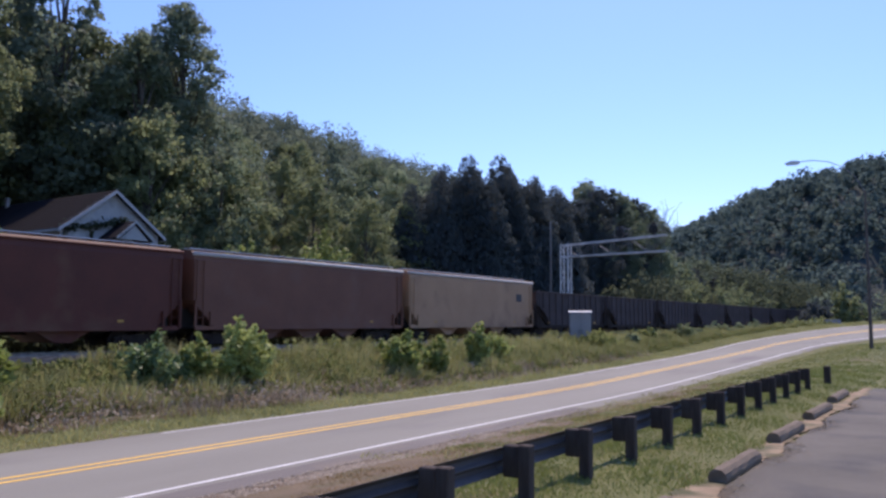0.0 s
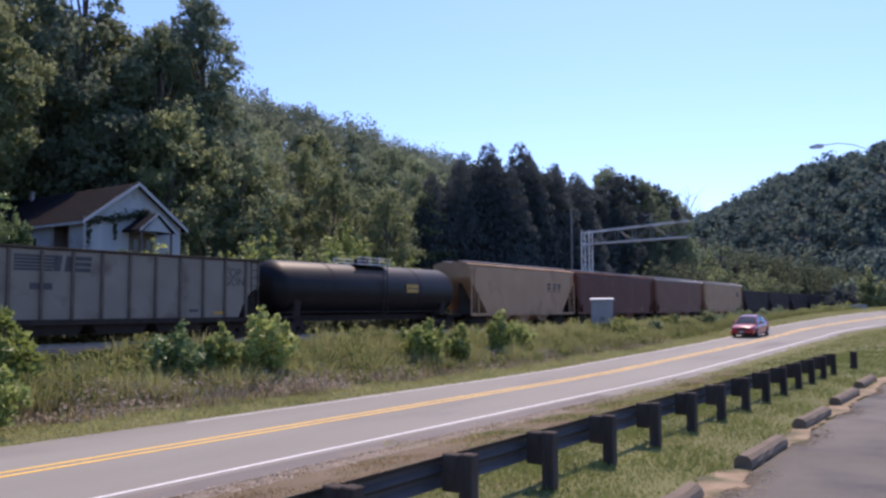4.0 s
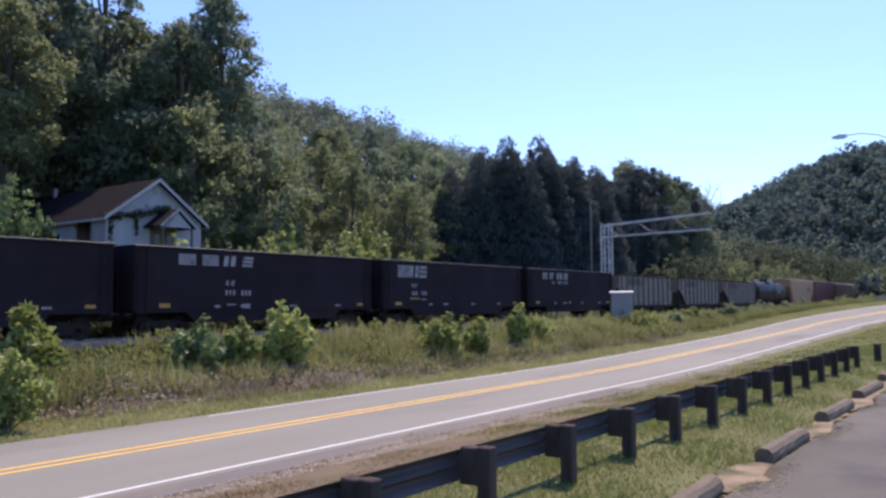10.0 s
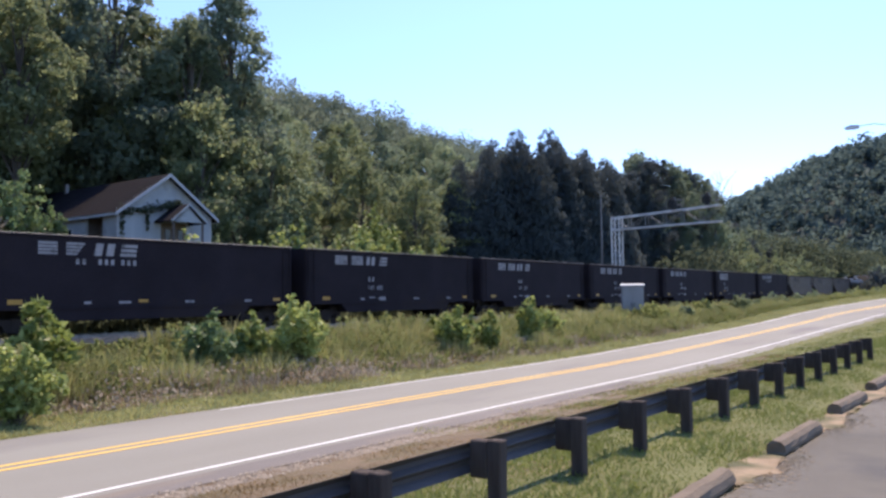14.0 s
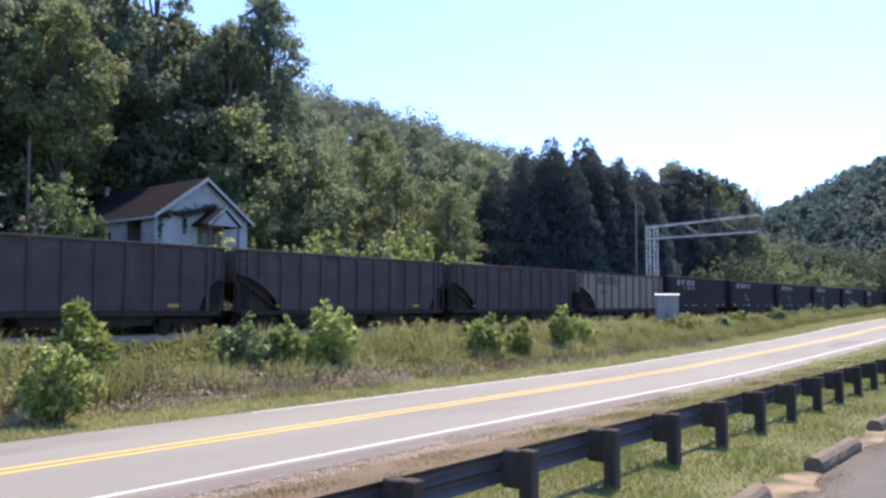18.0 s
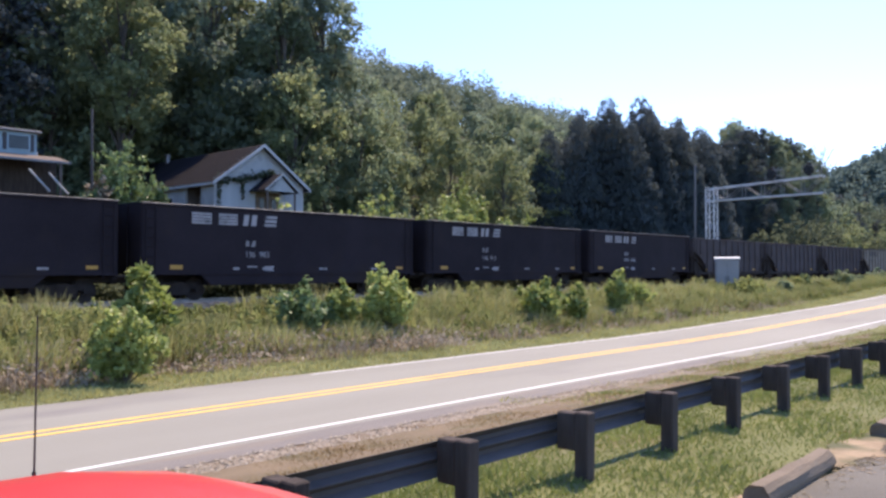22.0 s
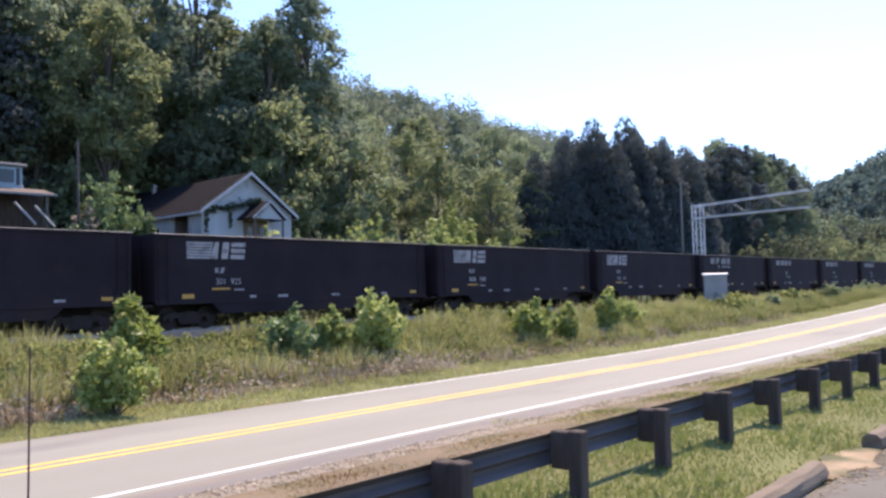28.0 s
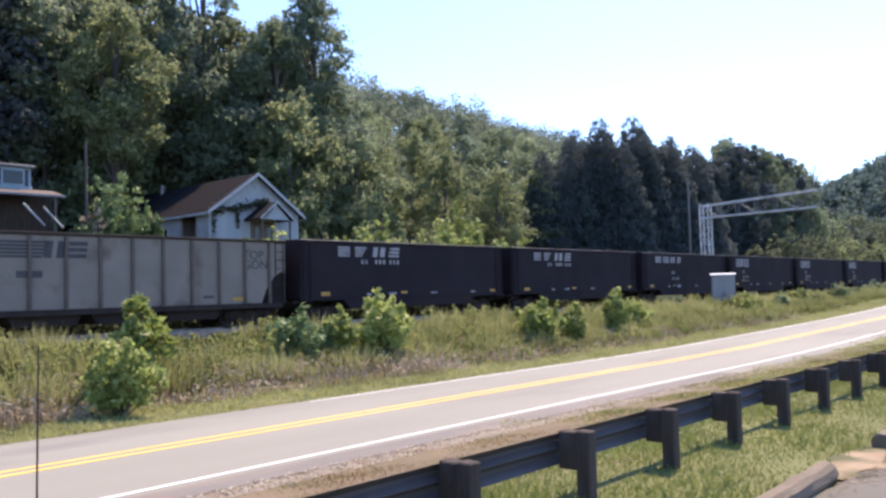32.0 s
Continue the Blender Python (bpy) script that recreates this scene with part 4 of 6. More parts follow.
TRAIN = []


def train():
    made = {}
    for k, (kind, a, b) in enumerate(consist()):
        digits = {19: "147  973", 20: "147  739", 21: "147  690", 28: "146  913", 29: "136  983", 30: "147  943", 32: "302  103", 34: "301  925", 35: "148  645"}.get(k, "")
        key = (kind, digits)
        if key not in made:
            L = b - a
            if kind in ("spaced", "joined", "slashed"):
                made[key] = coal_gondola(kind, L, digits)
            elif kind == "white":
                made[key] = ribbed_gondola(WHITE_CAR, L, "light grey ribbed coal car with dark striped emblem", True)
            elif kind == "grey":
                made[key] = ribbed_gondola(GREY_CAR, L, "dark dusty grey ribbed coal car", False)
            elif kind == "tank":
                made[key] = tank_car(L)
            elif kind == "marked":
                hb = L / 2
                made[key] = covered_hopper(BEIGE_CAR, L, "beige covered hopper with dark block markings", blocks=[(hb - o, hb - o + 0.6, 2.74, 2.82) for o in (5.3, 4.32, 3.44)], cut=(3.6, 2.35))
                y, z, w, h = -1.556, 2.92, 0.55, 0.52
                x = hb - 5.28
                slanted(made[key], MARK_BLACK, stacked_bars(x, z, w, h, 2), y)
                slanted(made[key], MARK_BLACK, stacked_bars(x + 0.98, z, w, h), y)
                slanted(made[key], MARK_BLACK, twin_bars(x + 1.86, z, w, h), y)
            elif kind == "beige":
                made[key] = covered_hopper(BEIGE_CAR, L, "beige covered hopper with a painted sun highlight on its roof edge", blocks=[(L / 2 - 3.2, L / 2 - 2.3, 2.9, 3.5)], rim=WHITE_TRIM)
            elif kind == "pink":
                made[key] = covered_hopper(PINK_CAR, L, "faded red covered hopper with a painted sun highlight on its roof edge", rim=WHITE_TRIM)
            else:
                made[key] = covered_hopper(RED_CAR, L, "oxide red rusty covered hopper")
            ob = made[key]
        else:
            ob = copy_thing(made[key], pose(0, 0, 0))
        ob.matrix_basis = pose((a + b) / 2, TRACK_Y, RAIL_TOP)
        TRAIN.append((ob, (a + b) / 2))


train()


# ---- plants ----
def leaf_quads(rng, pts, size, droop=0.0, length=1.5, out=None, tilt=0.38):
    """Small bent leaf sprays at pts: two triangles each, turned at random, or facing the way out of their tuft."""
    n = len(pts)
    a = rng.normal(size=(n, 3))
    if out is not None:
        face = out / np.linalg.norm(out, axis=1, keepdims=True) + rng.normal(size=(n, 3)) * tilt
        a = np.cross(face, a)
    a[:, 2] -= droop
    a /= np.linalg.norm(a, axis=1, keepdims=True)
    b = np.cross(a, rng.normal(size=(n, 3)) if out is None else face)
    b /= np.linalg.norm(b, axis=1, keepdims=True)
    s = size * rng.uniform(0.55, 1.3, size=(n, 1))
    c = np.cross(a, b) * s * 0.25
    tip, side = a * s * length * 0.5, b * s * 0.5
    v = np.stack([pts - tip, pts + side + c, pts + tip, pts - side + c], 1).reshape(-1, 3)
    k = np.arange(n) * 4
    return v, np.stack([np.stack([k, k + 1, k + 2], 1), np.stack([k, k + 2, k + 3], 1)], 1).reshape(-1, 3)


def leaf_blob(seed, lobes, count, size, mat, name="leaves", ragged=False):
    """Leaves over the shells of several ellipsoid lobes: (centre, radii). Ragged leaves point every way."""
    rng = np.random.default_rng(seed)
    vol = np.array([r[0] * r[1] + r[1] * r[2] + r[0] * r[2] for _, r in lobes])
    pts, out = [], []
    for (c, r), share in zip(lobes, vol / vol.sum()):
        n = max(3, int(count * share))
        d = rng.normal(size=(n, 3))
        d /= np.linalg.norm(d, axis=1, keepdims=True)
        pts.append(np.array(c) + d * np.array(r) * np.clip(rng.normal(0.8, 0.45, size=(n, 1)), 0.05, 2.0))
        out.append(d)
    v, fc = leaf_quads(rng, np.concatenate(pts), size, out=None if ragged else np.concatenate(out))
    return soup(name, mat, v, fc)


def broad_crown(rng, h, r, base, boughs, soft=1.0):
    """Lobes of a broad-leaved crown from base to h: boughs, each with a few smaller tufts on its outer side."""
    out = []
    for k in range(boughs):
        u = (k + rng.uniform(0, 1)) / boughs
        z = base + (h - base) * u
        wide = r * (math.sin(math.pi * min(0.97, 0.14 + 0.84 * u)) ** 0.75) * rng.uniform(0.8, 1.15)
        a, d = 2.4 * k + rng.uniform(-0.6, 0.6), wide * math.sqrt(rng.uniform(0.12, 1)) * 0.78
        s = r * rng.uniform(0.19, 0.34) * (1.15 - 0.4 * u) * soft
        c = Vector((d * math.cos(a), d * math.sin(a), z))
        out.append((tuple(c), (s, s, s * rng.uniform(0.6, 0.85))))
        for j in range(6):
            e = Vector((rng.gauss(0, 1) + math.cos(a) * 0.9, rng.gauss(0, 1) + math.sin(a) * 0.9, rng.gauss(0.25, 0.8))).normalized() * s * rng.uniform(0.8, 1.15)
            q = s * rng.uniform(0.26, 0.5) * soft
            out.append((tuple(c + e), (q, q, q * 0.72)))
    return out


def broad_tree_meshes(seed, h, r, base, boughs, leaves, size, mat, soft=1.0):
    rng = random.Random(seed)
    blobs = broad_crown(rng, h, r, base, boughs, soft)
    g = Geo()
    p, rad = Vector((0, 0, -0.5)), h * 0.017
    trunk = [p]
    for k in range(6):
        p = p + Vector((rng.uniform(-0.3, 0.3), rng.uniform(-0.3, 0.3), h * 0.15))
        trunk.append(p)
    for k, (a, b) in enumerate(zip(trunk, trunk[1:])):
        g.tube(a, b, rad * (1 - k * 0.13), rad * (1 - (k + 1) * 0.13), n=7)
    for c, s in blobs[::7]:
        k = min(5, max(1, int(c[2] / h / 0.15) - 1))
        mid = trunk[k].lerp(Vector(c), 0.55) + Vector((0, 0, 0.3))
        g.tube(trunk[k], mid, rad * 0.4, rad * 0.22, n=5), g.tube(mid, Vector(c), rad * 0.22, rad * 0.06, n=5)
    return g.mesh("trunk", BARK), leaf_blob(seed, blobs, leaves, size, mat, "crown")


def spruce_meshes(seed, h, r, leaves):
    """A conifer whose drooping boughs stand out unevenly from the trunk."""
    rng = np.random.default_rng(seed)
    nb = 620
    bu = np.sort(rng.uniform(0.015, 1, nb) ** 0.75)
    ba, bl = rng.uniform(0, 2 * math.pi, nb), r * (0.03 + 0.97 * bu ** 0.7) * rng.uniform(0.72, 1.08, nb)
    k = rng.choice(nb, leaves, p=(bl + 0.5) / (bl + 0.5).sum())
    f = rng.uniform(0.05, 1.0, leaves) ** 0.65
    d = bl[k] * f
    a = ba[k] + rng.normal(size=leaves) * 0.16
    z = h * (1 - bu[k] * 0.97) + 0.5 - d * 0.34 + 0.05 * d * f + rng.normal(size=leaves) * (0.08 + 0.04 * d)
    v, fc = leaf_quads(rng, np.stack([d * np.cos(a), d * np.sin(a), z], 1), (0.1 + 0.2 * np.minimum(1, d / 3.2))[:, None], 2.6, 2.8)
    g = Geo().tube((0, 0, -0.5), (0, 0, h * 0.97), h * 0.014, 0.03, n=7)
    return g.mesh("trunk", BARK), soup("crown", LEAF_S, v, fc)


def plant(name, meshes, x, y, scale, turn, label, category="tree", group="", z=None, squash=1.0):
    zz = float(ground_z(x, y)) if z is None else z
    t = thing(name, pose(x, y, zz - 0.1, 0, 0, turn), label, category, group)
    t.scale = (scale * squash, scale * squash, scale)
    part("trunk", meshes[0], None, t)
    part("crown", meshes[1], None, t)
    return t


def woods():
    rng = random.Random(21)
    tall = [broad_tree_meshes(100 + k, 22, 5.4, 2.5, 36, 20000, 0.26, m) for k, m in enumerate((LEAF_A, LEAF_C, LEAF_B, LEAF_B, LEAF_S))]
    tall.append(broad_tree_meshes(140, 26, 5.6, 5.0, 64, 34000, 0.25, LEAF_C))
    tall.append(broad_tree_meshes(150, 22, 5.2, 9.0, 30, 17000, 0.26, LEAF_B))
    mid = [broad_tree_meshes(200 + k, 14, 4.4, 1.0, 20, 7000, 0.3, m, 1.3) for k, m in enumerate((LEAF_A, LEAF_B, LEAF_C, LEAF_A))]
    far = [broad_tree_meshes(220 + k, 14, 4.4, 1.0, 18, 2600, 0.48, m, 1.3) for k, m in enumerate((LEAF_A, LEAF_S, LEAF_C, LEAF_C))]
    spr = [spruce_meshes(300 + k, 20, 6.4, 16000) for k in range(3)]
    # the tall trees behind the houses: x, y, scale of 22 m, which
    rows = [(50.2, 63, 1.0, 5), (45.0, 62, 0.98, 0), (43.0, 66, 0.98, 2), (40.3, 66, 1.24, 1), (36.5, 72, 1.12, 0), (31.0, 72, 1.2, 2), (26.0, 70, 1.25, 1), (21.0, 68, 1.25, 4), (16.0, 66, 1.3, 4),
            (11.0, 68, 1.3, 4), (5.0, 67, 1.3, 4), (52.5, 68, 0.98, 2), (29.0, 80, 1.2, 1), (20.0, 80, 1.3, 2), (38.0, 82, 1.1, 0), (46.0, 82, 1.0, 1), (12.0, 80, 1.3, 4), (0.0, 74, 1.3, 4), (31.5, 69.5, 1.0, 0), (30.2, 61.8, 0.86, 6)]
    for x, y, s, k in rows:
        plant("tall_tree", tall[k], x, y, s, rng.uniform(0, 360), "tall broad-leaved tree with dense dark green crown" if k not in (3, 6) else "tall tree with yellowish green crown", group="trees behind the houses")
    # middle slope
    for x in np.arange(50, 330, 7.0):
        for y in (62, 71, 83, 97):
            if 88 < x < 134 and y < 70:
                continue
            xx, yy = x + rng.uniform(-3.5, 3.5), y + rng.uniform(-4, 4)
            if x < 58 and y < 75:
                continue
            k = rng.randrange(4)
            sc = rng.uniform(0.75, 1.05) * (0.8 if y < 66 else 1.0)
            plant("hillside_tree", (mid if x < 140 else far)[k], xx, yy, sc, rng.uniform(0, 360), ["broad-leaved tree on the slope", "yellow-green broad-leaved tree on the slope" if x < 140 else "dark evergreen tree on the slope", "dark green tree on the slope", "broad-leaved tree on the slope"][k], group="trees on the hillside")
    for x, y, s in ((96, 58, 1.0), (105, 58, 1.08), (109, 59, 1.04), (101, 60, 0.95), (111, 60, 0.99), (118, 59, 1.02), (126, 59, 1.0), (133, 60, 0.93), (92, 60, 0.86), (88, 62, 0.74), (114, 57, 0.95), (122, 57, 0.93), (103, 55, 0.9), (97, 55, 0.82), (99, 64, 0.98), (107, 64, 1.0), (115, 65, 0.97), (123, 64, 0.95), (130, 64, 0.92), (109, 54, 0.9), (117, 54, 0.88), (138, 61, 0.86)):
        plant("spruce", spr[rng.randrange(3)], x, y, s, rng.uniform(0, 360), "dark blue-green spruce with pointed top", "spruce", "spruces by the track")
    dark = broad_tree_meshes(330, 22, 7.4, 1.0, 34, 14000, 0.33, LEAF_S)
    for x, y, s in ((100, 62, 0.76), (105, 56, 0.74), (111, 57, 0.78), (117, 61, 0.8), (124, 60, 0.76), (130, 58, 0.72), (96, 60, 0.66), (137, 60, 0.74), (144, 62, 0.72), (107, 65, 0.8), (92, 64, 0.6)):
        plant("dark_evergreen", dark, x, y, s, rng.uniform(0, 360), "broad dark evergreen among the spruces", "evergreen", "spruces by the track")
    rr = random.Random(6)
    b = thing("bare_tree", pose(176, 57, float(ground_z(176, 57))), "leafless grey tree with fine branches", "tree")
    part("trunk", Geo().tube((0, 0, -0.5), (0.4, 0, 15), 0.3, 0.14, n=7), BARK, b)
    for k in range(16):
        g = Geo()
        a, zz = rr.uniform(0, 6.28), rr.uniform(11, 15)
        p = Vector((0.4, 0, zz))
        q = p + Vector((math.cos(a) * rr.uniform(2, 4.5), math.sin(a) * rr.uniform(2, 4.5), rr.uniform(3, 8)))
        g.tube(p, q, 0.09, 0.04, n=5)
        for j in range(4):
            c = p.lerp(q, rr.uniform(0.4, 1))
            g.tube(c, c + Vector((rr.uniform(-2, 2), rr.uniform(-2, 2), rr.uniform(0.5, 3))), 0.045, 0.02, n=4)
        part("branch", g, BARK, b)
    for x, y, s, k in ((26.5, 67, 1.15, 0), (32, 68.5, 1.2, 1), (38.5, 67, 1.1, 3), (43.5, 57, 0.95, 1), (47.5, 58, 0.9, 0), (45.0, 60.0, 0.8, 1), (52, 58, 0.8, 0), (56, 60, 0.85, 1)):
        plant("understory_tree", mid[k], x, y, s, rng.uniform(0, 360), "smaller leafy tree at the foot of the tall trees", group="trees behind the houses")
    for x, y, s, k in ((145, 62, 1.02, 1), (154, 58, 0.98, 1), (162, 60, 1.0, 0), (171, 58, 0.96, 1), (180, 60, 0.95, 0), (138, 57, 0.9, 4), (150, 60, 1.0, 4), (158, 62, 0.95, 1), (167, 60, 1.0, 4), (176, 62, 0.98, 1), (141, 60, 0.95, 1), (134, 58, 0.8, 4)):
        plant("tall_tree", tall[k], x, y, s, rng.uniform(0, 360), "tall broad-leaved tree beyond the spruces", group="trees beyond the spruces")


def far_woods():
    """The wooded ridge and the hill across the valley, too far to count."""
    rng = np.random.default_rng(77)
    V, F, k = [], [], 0

    def cover(xs, ys, n, h, r, leaves, size, keep, tilt=0.38):
        nonlocal k
        x, y = rng.uniform(*xs, n), rng.uniform(*ys, n)
        ok = keep(x, y)
        x, y = x[ok], y[ok]
        z = ground_z(x, y)
        m = len(x)
        hh = h * rng.uniform(0.7, 1.1, m) * (1 + 0.22 * (rng.uniform(0, 1, m) > 0.86))
        big = r * rng.uniform(0.75, 1.2, (m, 1, 1))
        c = rng.normal(size=(m, 7, 3))
        c *= big * rng.uniform(0.45, 0.7, (m, 7, 1)) / np.linalg.norm(c, axis=2, keepdims=True) * np.array([1, 1, 1.2])
        d = rng.normal(size=(m, 7, leaves // 7, 3))
        d *= rng.uniform(0.15, 1, (m, 7, leaves // 7, 1)) ** 0.6 / np.linalg.norm(d, axis=3, keepdims=True)
        p = d * (big * rng.uniform(0.32, 0.55, (m, 7, 1)))[..., None] + (c + np.stack([x, y, z + hh * 0.62], 1)[:, None, :])[:, :, None, :]
        v, fc = leaf_quads(rng, p.reshape(-1, 3), size, 0, 1.2, (d + 0.6 * (c / big)[:, :, None, :]).reshape(-1, 3), tilt)
        V.append(v), F.append(fc + k)
        k += len(v)

    cover((20, 420), (102, 176), 1250, 15, 4.6, 182, 0.5, lambda x, y: np.ones(len(x), bool))
    cover((-60, 60), (84, 170), 360, 18, 4.6, 91, 0.9, lambda x, y: np.ones(len(x), bool))
    me = soup("ridge_woods", LEAF_RIDGE, np.concatenate(V), np.concatenate(F))
    tagged(new("ridge_woods", me), "dense green woods covering the long ridge", "woods", kind="stuff")
    V, F, k = [], [], 0
    cover((230, 420), (52, 115), 260, 14, 4.6, 140, 0.75, lambda x, y: np.ones(len(x), bool))
    me = soup("valley_grove", LEAF_GROVE, np.concatenate(V), np.concatenate(F))
    tagged(new("valley_grove", me), "dark green grove at the foot of the ridge", "woods", kind="stuff")
    V, F, k = [], [], 0
    # The far hill's leaves carry haze in their colour.
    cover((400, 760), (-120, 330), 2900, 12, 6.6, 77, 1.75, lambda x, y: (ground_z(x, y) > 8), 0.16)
    me = soup("valley_hill_woods", HAZED_HILL_LEAF, np.concatenate(V), np.concatenate(F))
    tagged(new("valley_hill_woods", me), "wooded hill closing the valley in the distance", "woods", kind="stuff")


def shrubs():
    rng = random.Random(31)

    def shrub(x, y, h, r, seed, label, mat=LEAF_BRIGHT, leaves=900, size=0.17, stems=6, loose=False):
        """Spreading stems with leaf tufts, fuller towards the outside and the top."""
        z = float(ground_z(x, y))
        s = thing("shrub", pose(x, y, z), label, "shrub", "roadside shrubs")
        g = Geo()
        rr = random.Random(seed)
        lobes = []
        for k in range(stems * 2):
            a, out = 2.4 * k + rr.uniform(-0.5, 0.5), math.sqrt((k + 0.5) / (stems * 2))
            d = r * out * rr.uniform(0.7, 1.0)
            top = Vector((d * math.cos(a), d * math.sin(a), h * math.sqrt(max(0.12, 1.02 - out ** (1.3 if loose else 2) * 0.82)) * rr.uniform(0.66 if loose else 0.72, 1.0)))
            g.tube((0, 0, -0.1), top, 0.012 + 0.003 * h, 0.005, n=5)
            for u in (0.4, 0.62, 0.82, 1.0):
                c = top * u
                q = r * rr.uniform(*((0.09, 0.22) if loose else (0.15, 0.27))) * (1.1 - 0.3 * u)
                lobes.append(((c.x * 1.05 + rr.uniform(-0.1, 0.1) * r, c.y * 1.05 + rr.uniform(-0.1, 0.1) * r, c.z), (q, q, q * 0.75)))
            if k % (2 if loose else 3) == 0:
                tip = top + Vector((rr.uniform(-0.12, 0.12) * r, rr.uniform(-0.12, 0.12) * r, h * rr.uniform(0.06, 0.2)))
                g.tube(top, tip, 0.006, 0.003, n=4)
                for u in (0.5, 1.0):
                    c = top.lerp(tip, u)
                    lobes.append((tuple(c), (r * 0.1, r * 0.1, h * 0.05)))
        part("stem", g, BARK, s)
        part("leaves", leaf_blob(seed, lobes, leaves, size, mat, ragged=loose), None, s)

    # tall plant with tiers of drooping compound leaves
    p = thing("tiered_plant", pose(11.15, 21.6, float(ground_z(11.15, 21.6))), "tall green plant with drooping tiers of long leaves", "plant")
    part("stem", Geo().tube((0, 0, -0.1), (0.05, 0, 2.7), 0.025, 0.01, n=6), BARK, p)
    rr = np.random.default_rng(51)
    pts = []
    for k in range(40):
        u = rr.uniform(0.15, 1)
        a, reach = rr.uniform(0, 6.28), 0.85 * math.sin(math.pi * (0.2 + 0.72 * u)) + 0.1
        f = rr.uniform(0.2, 1, 22)
        aa = a + rr.normal(size=22) * 0.12
        pts.append(np.stack([reach * f * np.cos(aa), reach * f * np.sin(aa), 0.35 + 2.35 * u + 0.15 * f - 0.3 * f * f + rr.normal(size=22) * 0.02], 1))
    v, fc = leaf_quads(rr, np.concatenate(pts), 0.17, 0.35, 2.3)
    part("leaves", soup("leaves", LEAF_BRIGHT, v, fc), None, p)

    for x, y, h, r, n, lab in ((9.7, 19.7, 1.9, 1.05, 3000, "bright green sapling shrub beside the road"),
                               (17.8, 23.2, 1.75, 1.3, 3000, "dense dark green shrub"), (19.6, 23.0, 1.8, 0.85, 1800, "bright green shrub among weeds"), (21.4, 22.6, 2.45, 1.3, 3600, "tall bright green shrub among weeds"),
                               (31.2, 22.4, 2.2, 1.2, 2200, "bright green shrub on the bank"), (33.2, 21.8, 1.8, 0.7, 900, "small green shrub on the bank"), (37.8, 22.3, 2.3, 0.85, 1200, "slender green shrub on the bank"), (41.0, 23.0, 1.7, 1.0, 1000, "low green shrub on the bank")):
        shrub(x, y, h, r, int(x * 10), lab, LEAF_BRIGHT if "dark" not in lab else SHRUB_DARK, int(n * 1.1), 0.115 if x < 12 else 0.13 if x < 25 else 0.16, 10, True)
    for x, y, h, r in ((55.6, 23.5, 1.3, 0.75), (56.7, 23.1, 1.45, 0.8), (57.9, 23.3, 1.35, 0.75), (59.3, 23.2, 1.2, 0.8)):
        shrub(x, y, h, r, int(x * 10), "rank green bush before the signal cabinet", WEED, 700, 0.14, 6)
    # hedge of bushes along the far stretch of the track
    for k in range(36):
        x = 66 + k * 3.6 + rng.uniform(-1.4, 1.4)
        h = rng.uniform(0.8, 1.7) + max(0, (x - 120) * 0.04)
        shrub(x, max(float(road_y(x)) + rng.uniform(7.5, 10), 17.5 + rng.uniform(0, 4)), h, h * 0.8, 500 + k, "green bush between road and track", rng.choice((LEAF_A, LEAF_B, WEED)), 520, 0.24, 5)
    # saplings behind the train
    for k in range(26):
        x = 28.5 + k * 1.05 + rng.uniform(-0.5, 0.5)
        tall = (3.7 if x < 35 else 4.7 if x < 46 else 3.9) + rng.uniform(-0.8, 0.8)
        shrub(x, rng.uniform(39, 41.2), tall, 1.0 + 0.3 * (k % 3), 700 + k, "yellow-green sapling thicket behind the track", rng.choice((LEAF_B, LEAF_BRIGHT)), 620, 0.22, 6)
    for x, y, h, r in ((22.1, 45.5, 4.7, 1.8), (24.6, 46.5, 2.2, 1.0), (20.2, 45.0, 2.0, 1.0), (30.5, 45.0, 1.5, 0.7), (33.2, 44.5, 1.6, 0.7)):
        shrub(x, y, h, r, 800 + int(x), "leafy green bush beside the houses", SHRUB_DARK, 3000, 0.15, 10)
    for x, y, h, r in ((135, 15.9, 7.4, 2.8), (158, 17, 4.6, 3.0), (165, 22, 5.0, 3.4), (172, 25.0, 6.0, 3.6), (182, 25.5, 7.0, 4.2), (194, 25, 8, 4.6), (206, 24, 8, 5.0), (190, 12, 6, 4.2), (205, 8, 7, 5), (220, 16, 9, 6), (176, 3, 6, 4), (215, 0, 8, 6), (235, 6, 9, 7), (240, 22, 10, 7)):
        shrub(x, y, h, r, 900 + int(x), "rounded leafy bush at the far road bend", LEAF_B if x == 135 else rng.choice((LEAF_C, LEAF_S)), 1300, 0.5, 9)
    for x, y, h, r in ((56.3, 49.5, 5.0, 1.7), (58.4, 49.0, 3.6, 1.4), (53.6, 48.5, 3.4, 1.3)):
        shrub(x, y, h, r, 860 + int(x), "sunlit yellow-green bush in a clearing of the slope", LEAF_BRIGHT, 1500, 0.2, 9)
    shrub(20.6, 45.2, 2.6, 0.9, 871, "pale flowering bush beside the porch", DRY_WEED, 700, 0.2, 7)
    for k in range(19):
        x = 108 + k * 5.0
        shrub(x, rng.uniform(38.5, 44), rng.uniform(5, 8.5), 3.2, 840 + k, "dense green bush below the woods", LEAF_GROVE if x < 140 else rng.choice((LEAF_GROVE, LEAF_C, LEAF_B)), 1100, 0.34, 7)


